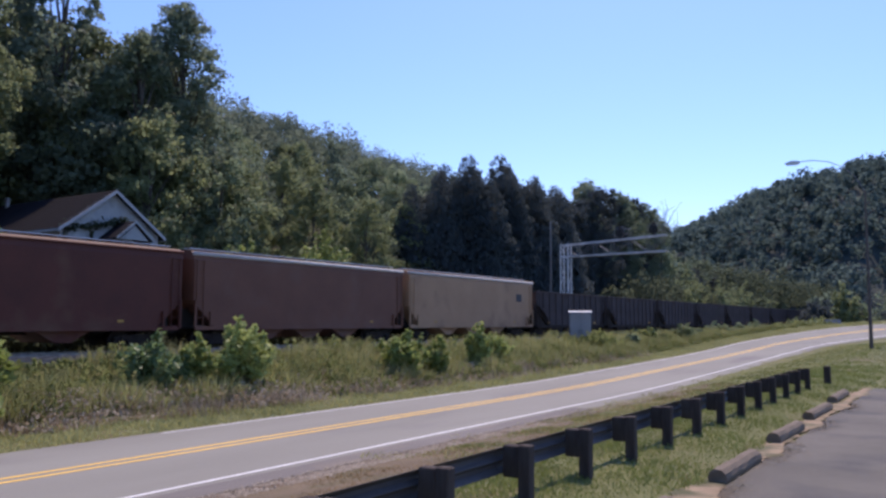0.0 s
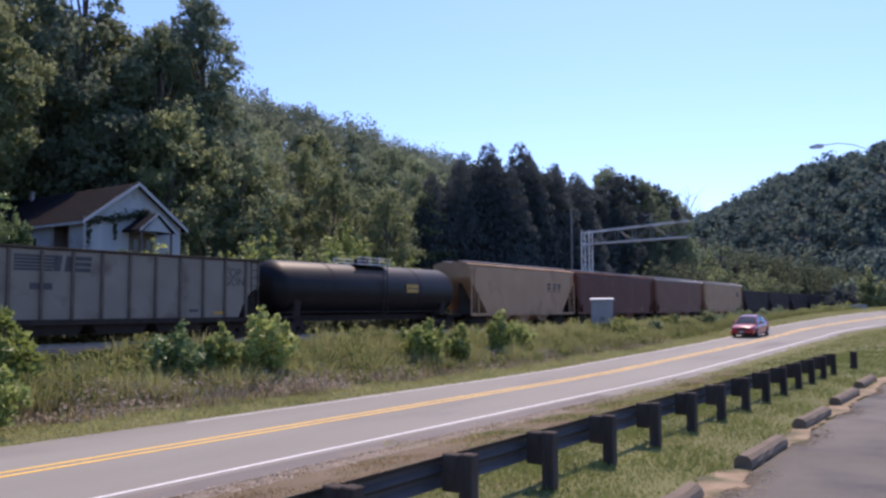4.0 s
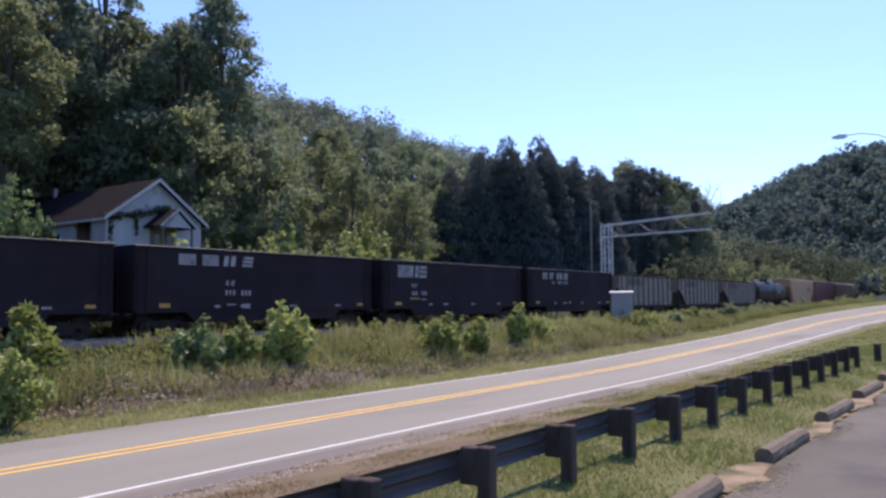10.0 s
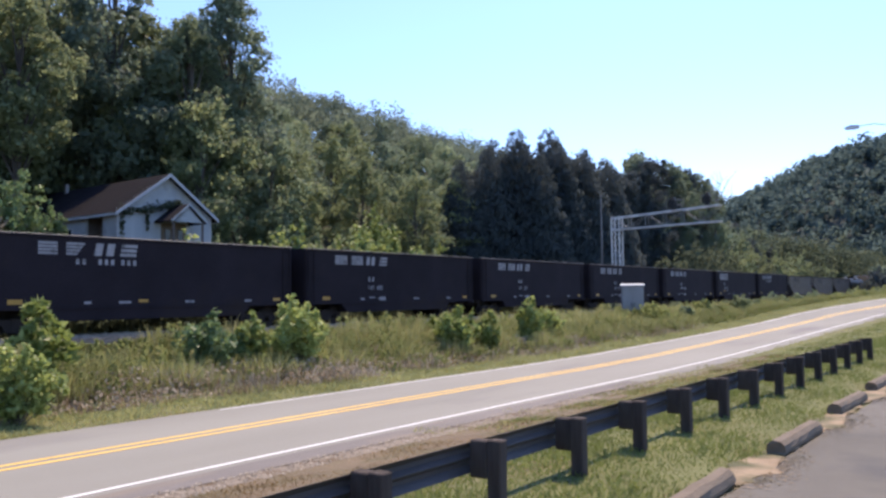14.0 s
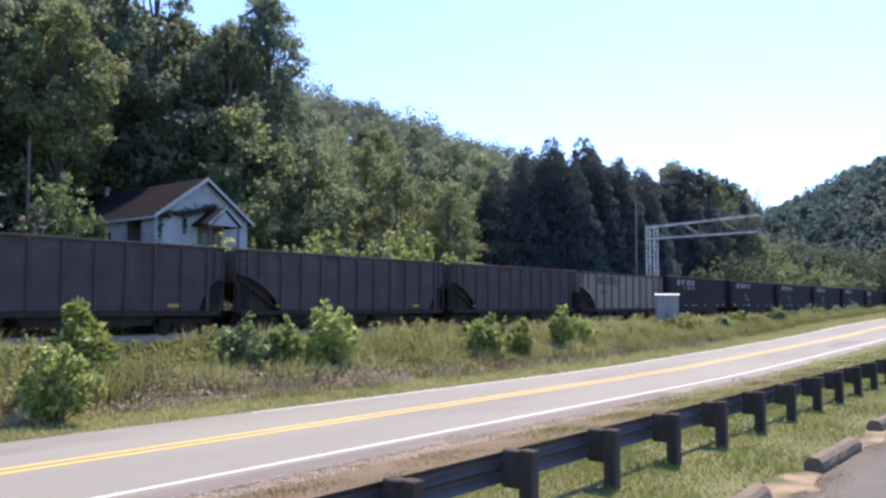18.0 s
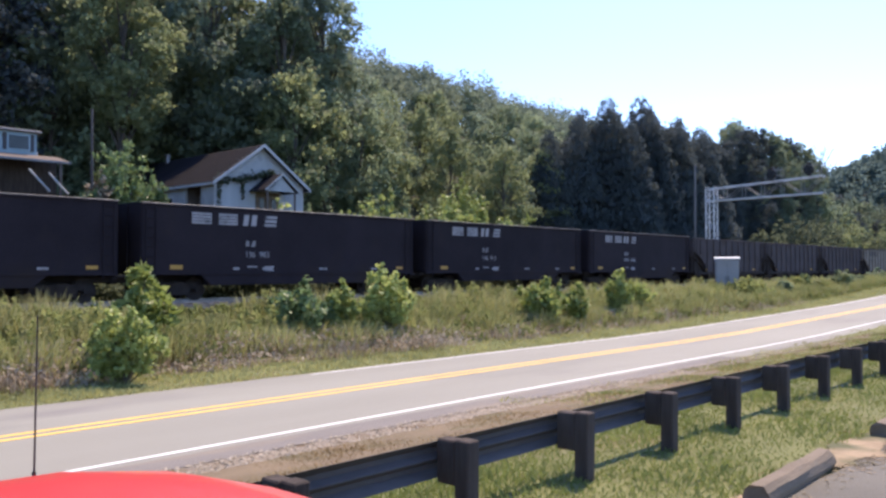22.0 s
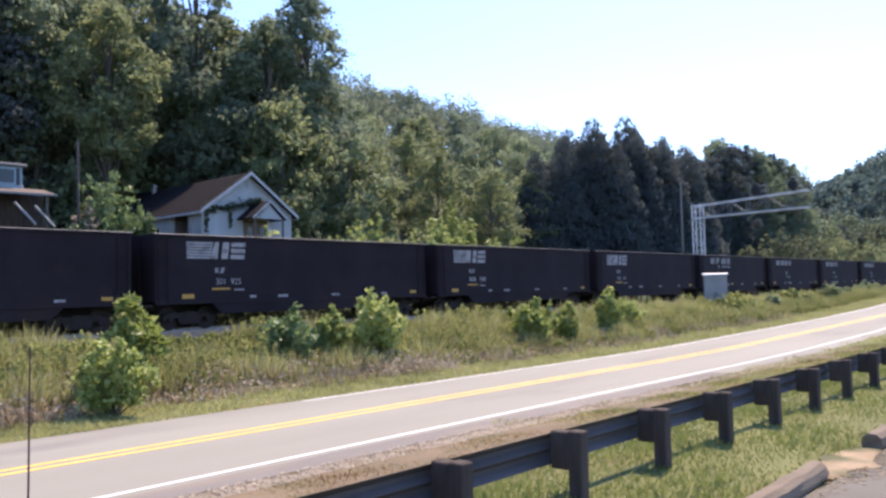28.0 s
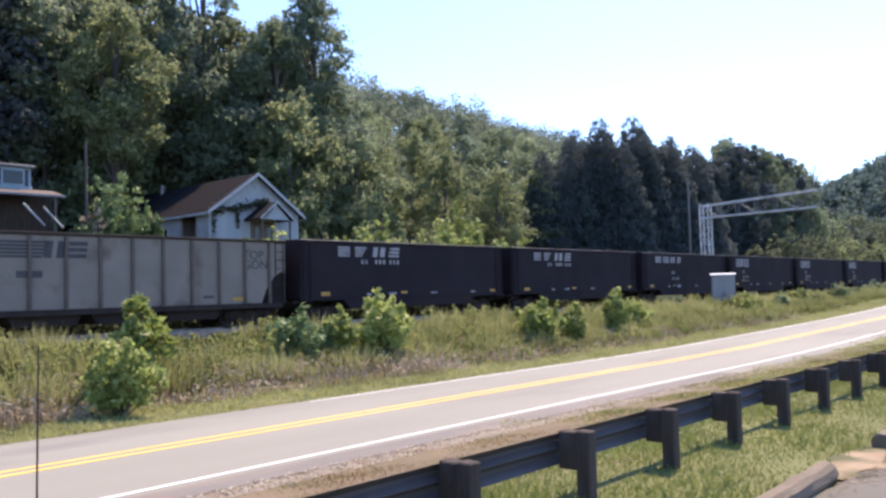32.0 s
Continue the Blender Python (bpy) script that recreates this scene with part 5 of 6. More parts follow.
def weeds():
    rng = np.random.default_rng(9)

    def blades(name, mat, n, xs, d0, d1, h0, h1, w, label, track=None, lean=0.3, bias=1.0, clump=0.0):
        x = rng.uniform(*xs, n) if bias == 1 else xs[0] + (xs[1] - xs[0]) * rng.uniform(0, 1, n) ** bias
        d = rng.uniform(d0, d1, n)
        y = (road_y(x) + d) if track is None else d
        if clump:
            nz = np.sin(x * 0.9 + np.sin(y * 1.3) * 2) * np.sin(y * 1.1 + np.sin(x * 0.5) * 2)
            ok = nz > -clump * rng.uniform(0, 1, n)
            x, y = x[ok], y[ok]
        n2 = len(x)
        z = ground_z(x, y)
        a = rng.uniform(0, 2 * math.pi, n2)
        h = rng.uniform(h0, h1, n2) * (1 - 0.6 * np.exp(-((x - 15.2) / 2.4) ** 2) * (y > 23.6)) * (0.75 + 0.35 * np.sin(x * 1.7) * np.sin(y * 2.1))
        ww = w * rng.uniform(0.5, 1.4, n2)
        base = np.stack([x, y, z - 0.02], 1)
        side = np.stack([np.cos(a) * ww, np.sin(a) * ww, np.zeros(n2)], 1)
        tip = np.stack([rng.normal(size=n2) * lean * h, rng.normal(size=n2) * lean * h, h], 1)
        v = np.stack([base - side * 0.4, base + side * 0.4, base + tip * 0.55 + side, base + tip, base + tip * 0.55 - side], 1).reshape(-1, 3)
        k = np.arange(n2) * 5
        fc = np.stack([np.stack([k, k + 1, k + 2], 1), np.stack([k, k + 2, k + 4], 1), np.stack([k + 4, k + 2, k + 3], 1)], 1).reshape(-1, 3)
        tagged(new(name, soup(name, mat, v, fc)), label, "grass", kind="stuff")

    def lump(x, d):
        return 0.5 + 0.5 * np.sin(x * 0.8 + 2 * np.sin(d * 1.1)) * np.sin(d * 1.7 + 1.5 * np.sin(x * 0.37))

    def leafy(name, mat, n, per, xs, bias, d0, d1, tall, size, label, shift=0.0):
        """Single weeds: leaves up a leaning stalk, taller towards the track."""
        x = xs[0] + (xs[1] - xs[0]) * rng.uniform(0, 1, n) ** bias
        lo = np.where(x > 24, d0 - shift, d0)
        d = lo + (d1 - lo) * rng.uniform(0, 1, n)
        low = 1 - 0.5 * np.exp(-((x - 15.2) / 2.4) ** 2) * (d > 8.6)
        h = low * tall * (0.35 + 0.65 * lump(x, d)) * rng.uniform(0.45, 1.15, n) * np.interp(d, [d0, d0 + 2.0], [0.6, 1.0])
        lean = rng.normal(size=(n, 2)) * 0.22 * h[:, None]
        u = rng.uniform(0.1, 1.0, (n, per)) ** 0.75
        wide = 0.16 * h[:, None] * (1.15 - u)
        px, py = x[:, None] + lean[:, :1] * u + rng.normal(size=(n, per)) * wide, (road_y(x) + d)[:, None] + lean[:, 1:] * u + rng.normal(size=(n, per)) * wide
        pz = ground_z(x, road_y(x) + d)[:, None] + h[:, None] * u
        v, fc = leaf_quads(rng, np.stack([px, py, pz], 2).reshape(-1, 3), size, 0.2, 2.0)
        tagged(new(name, soup(name, mat, v, fc)), label, "weeds", kind="stuff")

    leafy("leafy_weeds", WEED, 4400, 52, (2, 115), 1.5, 6.4, 11.2, 0.95, 0.057, "leafy tangled weeds covering the bank", 1.2)
    leafy("khaki_weeds", KHAKI_WEED, 1700, 34, (2, 100), 1.5, 6.0, 11.2, 1.05, 0.055, "pale khaki seeding weeds on the bank", 1.0)
    leafy("trackside_weeds", WEED, 1800, 44, (2, 130), 1.3, 9.6, 11.6, 1.1, 0.075, "tall weeds along the track bed", 0.0)
    blades("weeds", VERGE_BLADE, 76000, (2, 115), 6.2, 11.4, 0.35, 0.98, 0.014, "rank grass on the bank below the track", bias=1.4, lean=0.4)
    blades("tall_grass", KHAKI_WEED, 22000, (2, 110), 9.0, 11.4, 0.5, 1.2, 0.013, "tall seeding grass along the track bed", bias=1.4, lean=0.25)
    blades("brush", LEAF_C, 14000, (62, 150), 35.6, 38.5, 0.6, 1.5, 0.09, "rank brush behind the track", track=1, lean=0.35)
    n = 42000
    x, y = rng.uniform(-14, 66, n), rng.uniform(35.5, 38.8, n)
    z = ground_z(x, y) + rng.uniform(0, 1, n) * (1.3 + 0.7 * np.sin(x * 0.9 + 2 * np.sin(y)) * np.sin(x * 0.31))
    v, fc = leaf_quads(rng, np.stack([x, y, z], 1), 0.22, 0, 1.7)
    tagged(new("thicket", soup("thicket", LEAF_GROVE, v, fc)), "dark leafy thicket behind the track", "thicket", kind="stuff")
    n = 15500
    x = 2 + 40 * rng.uniform(0, 1, n) ** 1.4
    d = rng.uniform(4.9, 7.8, n)
    ok = np.sin(x * 0.9 + 2 * np.sin(d * 1.4)) + np.sin(d * 2.2 + x * 0.31) > rng.uniform(-1.4, 0.7, n) + np.interp(x, [22, 34], [0, 1.2])
    x, d = x[ok], d[ok]
    n = len(x)
    z = ground_z(x, road_y(x) + d) + 0.38 * rng.uniform(0.05, 1.0, n) * np.interp(d, [4.9, 6.0], [0.5, 1.2])
    v, fc = leaf_quads(rng, np.stack([x, road_y(x) + d, z], 1), 0.075, 0, 2.1)
    tagged(new("dead_brush", soup("dead_brush", DRY_WEED, v, fc)), "grey-brown dead brush at the foot of the bank", "brush", kind="stuff")
    blades("dry_weeds", DRY_WEED, 16000, (2, 60), 4.6, 7.8, 0.15, 0.65, 0.012, "dry brown weeds at the foot of the bank", clump=0.3, bias=1.5, lean=0.35)
    blades("verge_grass", VERGE_BLADE, 62000, (2, 125), 3.12, 5.9, 0.05, 0.22, 0.016, "short pale grass along the road", bias=1.6, lean=0.6)
    blades("lawn_grass", MOWN, 74000, (3, 45), -11.7, -8.0, 0.04, 0.13, 0.008, "mown grass around the guardrail", bias=1.8, lean=0.6)
    blades("lawn_grass", MOWN, 26000, (16, 60), -9.4, -4.6, 0.03, 0.12, 0.012, "sparse mown grass on the verge", bias=1.6, lean=0.6, clump=0.8)
    blades("dry_grass", STRAW, 64000, (3, 38), -8.6, -4.35, 0.025, 0.1, 0.008, "dry brown flattened grass along the shoulder", bias=1.7, lean=1.0)
    blades("dry_grass", STRAW, 16000, (2, 32), -12.15, -11.3, 0.01, 0.05, 0.009, "straw and dead grass on the sand by the parking stops", bias=1.5, lean=1.2, clump=0.5)
    # sand and chaff washed over the lot between the parking stops
    n = 5200
    c = rng.choice((2.2, 6.75, 10.9, 15.3, 19.8, 24.5), n)
    x, y = c + rng.normal(size=n) * 0.75, 3.02 - np.abs(rng.normal(size=n)) * 0.22
    r = rng.uniform(0.01, 0.028, (n, 1, 1))
    shape = np.array([(1, 0, 0), (-0.5, 0.9, 0.25), (-0.6, -0.8, 0.1)]) * r + rng.normal(size=(n, 3, 3)) * r * np.array([0.3, 0.3, 0.06])
    tagged(new("sand_litter", soup("sand_litter", SAND, (np.stack([x, y, np.full(n, 0.0175)], 1)[:, None, :] + shape).reshape(-1, 3), np.arange(n * 3).reshape(-1, 3))), "tan sand and chaff scattered beside the parking stops", "sand", kind="stuff")
    # crumbs of asphalt and stone along the broken edge of the road
    n = 3600
    x = 2 + 34 * rng.uniform(0, 1, n) ** 1.5
    y = road_y(x) - 4.05 - 0.62 * rng.uniform(0, 1, n) ** 1.3
    r = rng.uniform(0.012, 0.034, (n, 1, 1))
    c = np.stack([x, y, road_z(x) + bank(x) * (y - road_y(x)) + 0.004], 1)
    shape = np.array([(1, 0, 0), (-0.5, 0.9, 0), (-0.6, -0.8, 0), (0.1, 0.1, 0.8)]) * r + rng.normal(size=(n, 4, 3)) * r * 0.25
    k = np.arange(n)[:, None, None] * 4
    tris = (np.array([(0, 1, 3), (1, 2, 3), (2, 0, 3)])[None] + k).reshape(-1, 3)
    tagged(new("gravel_crumbs", soup("gravel_crumbs", GRAVEL_STONE, (c[:, None, :] + shape).reshape(-1, 3), tris)), "loose pale gravel crumbs along the road edge", "gravel", kind="stuff")
    blades("dry_grass", KHAKI_WEED, 30000, (14, 85), -8.2, -3.66, 0.03, 0.13, 0.014, "dry khaki grass along the shoulder", bias=1.3, lean=0.9, clump=0.8)
    blades("lawn_grass", MOWN, 12000, (32, 90), -14, -5.0, 0.05, 0.14, 0.03, "mown grass past the parking lot", lean=0.6)



# ---- houses on the terrace ----
def gable_house():
    h = thing("gable_house", pose(34.75, 50, 5.3), "small white gabled house with peeling siding and brown shingle roof", "house")
    w, d, wall, ridge = 3.75, 15.8, 3.25, 5.95
    g = Geo()
    g.prism([(-w, 0), (w, 0), (w, wall), (0, ridge - 0.18), (-w, wall)], "y", 0, 0.2)
    g.prism([(-w, 0), (w, 0), (w, wall), (0, ridge - 0.18), (-w, wall)], "y", d - 0.2, d)
    g.box(w - 0.2, w, 0.2, d - 0.2, 0, wall)
    part("side_wall", Geo().box(-w, -w + 0.2, 0.2, 1.85, 0, wall), WHITE_SIDING, h)
    part("side_wall", Geo().box(-w, -w + 0.2, 4.0, d - 0.2, 0, wall), WHITE_SIDING, h)
    # The recess's shade is painted: dark brown in place of the white siding.
    part("recess_wall", Geo().box(-w + 1.1, -w + 1.3, 1.6, 4.2, 0, wall).box(-w + 0.2, -w + 1.1, 1.65, 1.85, 0, wall).box(-w + 0.2, -w + 1.1, 4.0, 4.2, 0, wall), BROWN_AND_SHADE, h, "recessed side entrance, darkened for its shade")
    body = part("wall", g, WHITE_SIDING, h, "white siding with dark peeled patches")
    board = Geo().box(-w, w, -0.022, 0.0, 0, 0.17).mesh("board", WHITE_SIDING)
    for k in range(18):
        part("board", board, None, body, at=pose(0, 0, k * 0.18))
    for k in range(15):
        half = w * (1 - (k * 0.18 + 0.1) / (ridge - wall))
        if half > 0.2:
            part("board", Geo().box(-half, half, -0.022, 0, wall + k * 0.18, wall + k * 0.18 + 0.17), WHITE_SIDING, body)
    t = 0.16
    for s in (-1, 1):
        over, slope = 0.45, (ridge - wall) / w
        e = (s * (w + over), wall - over * slope)
        g = Geo().prism([(0, ridge), e, (e[0], e[1] - t), (0, ridge - t)], "y", -0.45, d + 0.3)
        r = part("roof", g, ROOF_BROWN, h)
        course = Geo().prism([(0, 0), (s * 0.30, -0.30 * slope), (s * 0.30, -0.30 * slope + 0.035), (0, 0.012)], "y", -0.46, d + 0.31).mesh("shingle_course", ROOF_BROWN)
        for k in range(14):
            part("shingle_course", course, None, r, at=pose(s * 0.3 * k, 0, ridge - 0.3 * k * slope))
        part("barge_board", Geo().prism([(0, ridge + 0.03), (e[0], e[1] + 0.03), (e[0], e[1] - 0.22), (0, ridge - 0.22)], "y", -0.5, -0.452), WHITE_TRIM, h)
        part("eave_board", Geo().box(e[0] - 0.02, e[0] + 0.02, -0.45, d + 0.3, e[1] - 0.2, e[1] - 0.02), WHITE_TRIM, h)
        part("corner_board", Geo().box(s * w - 0.09, s * w + 0.09, -0.04, 0.12, 0, wall), WHITE_TRIM, h)
    # small gabled hood over the door
    part("porch_roof", Geo().prism([(0.55, 3.75), (2.05, 2.5), (1.95, 2.4), (0.55, 3.58), (-0.95, 2.4), (-1.05, 2.5)], "y", -1.95, -0.03), ROOF_BROWN, h, "small brown gabled door hood")
    part("porch_gable", Geo().prism([(0.55, 3.5), (1.7, 2.45), (-0.6, 2.45)], "y", -1.8, -1.74), WHITE_SIDING, h)
    part("porch_barge", Geo().prism([(0.55, 3.8), (2.08, 2.52), (2.0, 2.4), (0.55, 3.62), (-0.9, 2.4), (-0.98, 2.52)], "y", -2.0, -1.952), WHITE_SIDING, h)
    for x in (-0.65, 1.75):
        part("porch_post", Geo().box(x - 0.06, x + 0.06, -1.82, -1.7, 0.15, 2.45), BROWN_AND_SHADE, h)
    part("porch_floor", Geo().box(-0.95, 2.05, -2.0, -0.03, -0.1, 0.15), BROWN_AND_SHADE, h)
    part("door_surround", Geo().box(-0.45, 1.6, -0.06, -0.024, 0.15, 2.45), LOG_WOOD, h, "beige panelling round the door")
    for x in (-0.2, 0.85):
        door = part("door", Geo().box(x, x + 0.5, -0.08, -0.062, 0.15, 2.15), BROWN_AND_SHADE, h, "narrow dark door")
        part("door_pane", Geo().box(x + 0.08, x + 0.42, -0.09, -0.078, 1.15, 2.0), DARK_GLASS, door)
    for y in (6.2, 9.5, 13.0):
        win = part("window", Geo().box(-w - 0.05, -w + 0.01, y - 0.5, y + 0.5, 0.9, 2.2), WHITE_TRIM, h)
        part("pane", Geo().box(-w - 0.06, -w - 0.045, y - 0.42, y + 0.42, 0.97, 2.13), DARK_GLASS, win)
    part("foundation", Geo().box(-w + 0.03, w - 0.03, 0.03, d - 0.03, -2.5, 0), BROWN_AND_SHADE, h)
    part("chimney", Geo().box(-0.5, -0.26, 12.6, 12.84, 5.2, 6.3).box(-0.54, -0.22, 12.56, 12.88, 6.3, 6.38), GREY_ROOF, h, "small pale grey chimney")
    # vine over the eave and hood
    part("vine", leaf_blob(41, [((-3.3, -0.2, 3.0), (0.6, 0.12, 0.22)), ((-2.3, -0.2, 3.2), (0.8, 0.12, 0.2)), ((-1.2, -0.22, 3.4), (0.7, 0.14, 0.24)), ((-0.2, -0.35, 3.65), (0.6, 0.25, 0.26)), ((0.5, -0.5, 3.9), (0.45, 0.4, 0.2)), ((-1.6, -0.16, 2.6), (0.14, 0.1, 0.8)), ((-3.55, -0.14, 2.2), (0.16, 0.1, 0.8))], 900, 0.13, LEAF_GROVE), None, h, "dark vine hanging along the eave")


def blue_house():
    h = thing("blue_house", pose(13.0, 50, 5.2), "pale blue house with shuttered window and dark porch", "house")
    wall = part("wall", Geo().box(-6, 5.3, -2.0, 9, 3.3, 4.62), BLUE_SIDING, h)
    for k in range(8):
        part("board", Geo().box(-6, 5.32, -2.02, -2.0, 3.3 + k * 0.165, 3.45 + k * 0.165), BLUE_SIDING, wall)
    # Post colour here puts the porch's shade into the wall.
    part("lower_wall", Geo().box(-6, 6.6, -1.6, 9, -1.5, 3.3), POST_WOOD, h, "wall under the porch, darkened for its shade")
    part("roof", Geo().box(-6.4, 5.5, -2.3, 9.3, 4.62, 4.76, b=0.04), GREY_ROOF, h, "low grey roof edge")
    for x in (-3.6, 0.2, 4.35):
        win = part("window", Geo().box(x - 0.62, x + 0.62, -2.06, -2.018, 3.6, 4.5), BLUE_SIDING, h)
        part("pane", Geo().box(x - 0.52, x + 0.52, -2.075, -2.058, 3.68, 4.42), DARK_GLASS, win)
        for s in (-1, 1):
            part("shutter", Geo().box(x + s * 0.72 - 0.1, x + s * 0.72 + 0.1, -2.07, -2.018, 3.58, 4.52), MARK_BLACK, win, "narrow dark shutter")
    part("porch_roof", Geo().prism([(-3.75, 2.98), (-1.98, 3.42), (-1.98, 3.28), (-3.75, 2.86)], "x", -7, 6.5), BROWN_AND_SHADE, h, "sloping dark porch roof")
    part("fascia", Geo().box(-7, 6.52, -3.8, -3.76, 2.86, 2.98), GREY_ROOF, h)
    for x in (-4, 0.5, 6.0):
        part("porch_post", Geo().box(x - 0.06, x + 0.06, -3.7, -3.58, 0.2, 2.88), BROWN_AND_SHADE, h)
    part("porch_floor", Geo().box(-7, 6.4, -3.8, -1.6, -0.4, 0.2), BROWN_AND_SHADE, h)
    part("vent_cap", Geo().tube((5.3, -1.9, 3.42), (5.3, -1.9, 3.62), 0.12, n=10), WHITE_TRIM, h)
    for x0, z0, x1, z1 in ((4.2, 2.39, 5.3, 1.25), (5.25, 2.26, 6.3, 1.16)):
        part("stair_rail", Geo().tube((x0, -3.95, z0), (x1, -3.95, z1), 0.06, n=6), WHITE_TRIM, h, "white sloping stair rail")


# ---- signals ----
def signal_bridge():
    s = thing("signal_cantilever", pose(78.2, 35.4, 0.3), "galvanised lattice signal cantilever with black signal heads", "railway signal")
    w, ht = 0.42, 9.85
    for x in (-w, w):
        for y in (-w, w):
            part("mast_leg", Geo().box(x - 0.05, x + 0.05, y - 0.05, y + 0.05, 0, ht), GALV, s)
    for k in range(9):
        z0, z1 = 0.2 + k * 1.1, 1.3 + k * 1.1
        a, b = (-w, w) if k % 2 else (w, -w)
        for y in (-w, w):
            part("lattice_bar", Geo().tube((a, y, z0), (b, y, z1), 0.032, n=5), GALV, s)
            part("lattice_bar", Geo().tube((-w, y, z1), (w, y, z1), 0.025, n=5), GALV_DULL_SHADED, s)
        for x in (-w, w):
            part("lattice_bar", Geo().tube((x, a, z0), (x, b, z1), 0.032, n=5), GALV, s)
    # the beam rises a little towards its free end
    end = -10.7

    def low(y):
        return 8.66 + 0.016 * -y

    def top(y):
        return 9.88 + 0.05 * -y

    # Chords take the brighter steel so that sunlight is in their colour.
    for x in (-w, w):
        for at in (low, top):
            part("beam_chord", Geo().prism([(end, at(end) - 0.06), (w + 0.05, at(w) - 0.06), (w + 0.05, at(w) + 0.06), (end, at(end) + 0.06)], "x", x - 0.055, x + 0.055), GALV, s, "steel chord, painted bright for the sun on it")
    # Bars between the chords: same steel, darkened in colour for shade.
    n = 6
    for k in range(n):
        y0, y1 = w + (end - w) * k / n, w + (end - w) * (k + 1) / n
        for x in (-w, w):
            part("lattice_bar", Geo().tube((x, y0, low(y0)), (x, y0, top(y0)), 0.03, n=5), GALV_DULL_SHADED, s)
            part("lattice_bar", Geo().tube((x, y0, low(y0) if k % 2 else top(y0)), (x, y1, top(y1) if k % 2 else low(y1)), 0.03, n=5), GALV_DULL_SHADED, s)
        part("lattice_bar", Geo().tube((-w, y0, low(y0)), (w, y1, low(y1)), 0.025, n=5), GALV_DULL_SHADED, s)
        part("lattice_bar", Geo().tube((-w, y0, top(y0)), (w, y1, top(y1)), 0.025, n=5), GALV_DULL_SHADED, s)
    part("walkway", Geo().prism([(end, low(end) + 0.08), (0, low(0) + 0.08), (0, low(0) + 0.12), (end, low(end) + 0.12)], "x", -w + 0.06, w - 0.06), GALV_DULL_SHADED, s)
    for y in (-6.2, -9.6):
        z1 = top(y)
        for x in (-0.25, w):
            for q in (y - 0.75, y + 0.75):
                part("cage_post", Geo().tube((x, q, z1), (x, q, z1 + 1.1), 0.022, n=5), GALV_DULL_SHADED, s)
            for z in (0.55, 1.1):
                part("cage_rail", Geo().tube((x, y - 0.75, z1 + z), (x, y + 0.75, z1 + z), 0.022, n=5), GALV_DULL_SHADED, s)
        hd = part("signal_head", Geo().tube((-0.75, y, z1 + 0.6), (-0.62, y, z1 + 0.6), 0.45, n=20).box(-0.62, -0.3, y - 0.16, y + 0.16, z1 + 0.04, z1 + 1.3, b=0.03), SIGNAL_BLACK, s, "round black signal head")
        for k in range(3):
            a = math.radians(90 + 120 * k)
            part("lens_hood", Geo().tube((-0.95, y + 0.26 * math.cos(a), z1 + 0.75 + 0.26 * math.sin(a)), (-0.74, y + 0.26 * math.cos(a), z1 + 0.75 + 0.26 * math.sin(a)), 0.12, n=10), SIGNAL_BLACK, hd)
    part("footing", Geo().box(-0.9, 0.9, -0.9, 0.9, -0.6, 0.05, b=0.04), GRAVEL, s)


def trackside():
    c = thing("signal_cabinet", pose(57.95, 25.12, 0.08, 0, 0, -64), "silver-grey metal signal cabinet with a lid painted sunlit-bright among weeds", "cabinet")
    part("body", Geo().box(-0.8, 0.8, -0.65, 0.65, 0.25, 2.85, b=0.02), BOX_GREY, c)
    # The lit top edge is put into the lid's brighter colour.
    part("lid", Geo().prism([(-0.78, 2.85), (0.78, 2.85), (0.78, 2.93), (0, 3.0), (-0.78, 2.93)], "x", -0.88, 0.88), GALV, c, "metal lid, painted bright for the light on top")
    for s in (-1, 1):
        d = part("door", Geo().box(min(0.03 * s, 0.74 * s), max(0.03 * s, 0.74 * s), -0.68, -0.652, 0.4, 2.7, b=0.008), BOX_GREY, c)
        part("handle", Geo().box(0.1 * s - 0.02, 0.1 * s + 0.02, -0.72, -0.68, 1.3, 1.6), SIGNAL_BLACK, d)
        part("leg", Geo().box(s * 0.65 - 0.06, s * 0.65 + 0.06, -0.5, 0.5, -0.3, 0.25), GALV, c)
    z = float(ground_z(115.5, 15.2))
    k = thing("concrete_barrier", pose(115.5, 15.2, z, 0, 0, -32), "pale concrete barrier block at the road bend", "barrier")
    part("block", Geo().prism([(-0.3, -0.3), (0.3, -0.3), (0.3, 0.08), (0.14, 0.26), (0.1, 0.6), (-0.1, 0.6), (-0.14, 0.26), (-0.3, 0.08)], "x", -1.4, 1.4), GREY_ROOF, k)
    p = thing("utility_pole", pose(81.0, 38.5, 1.0), "bare grey wooden utility pole beside the track", "utility pole")
    part("pole", Geo().tube((0, 0, -0.5), (0.1, 0, 12.2), 0.14, 0.1, n=10), PALE_POLE, p)
    q = thing("utility_pole", pose(22.4, 50, 5.0), "dark wooden utility pole beside the blue house", "utility pole")
    part("pole", Geo().tube((0, 0, -0.5), (-0.05, 0, 7.1), 0.1, 0.07, n=10), POLE_WOOD, q)


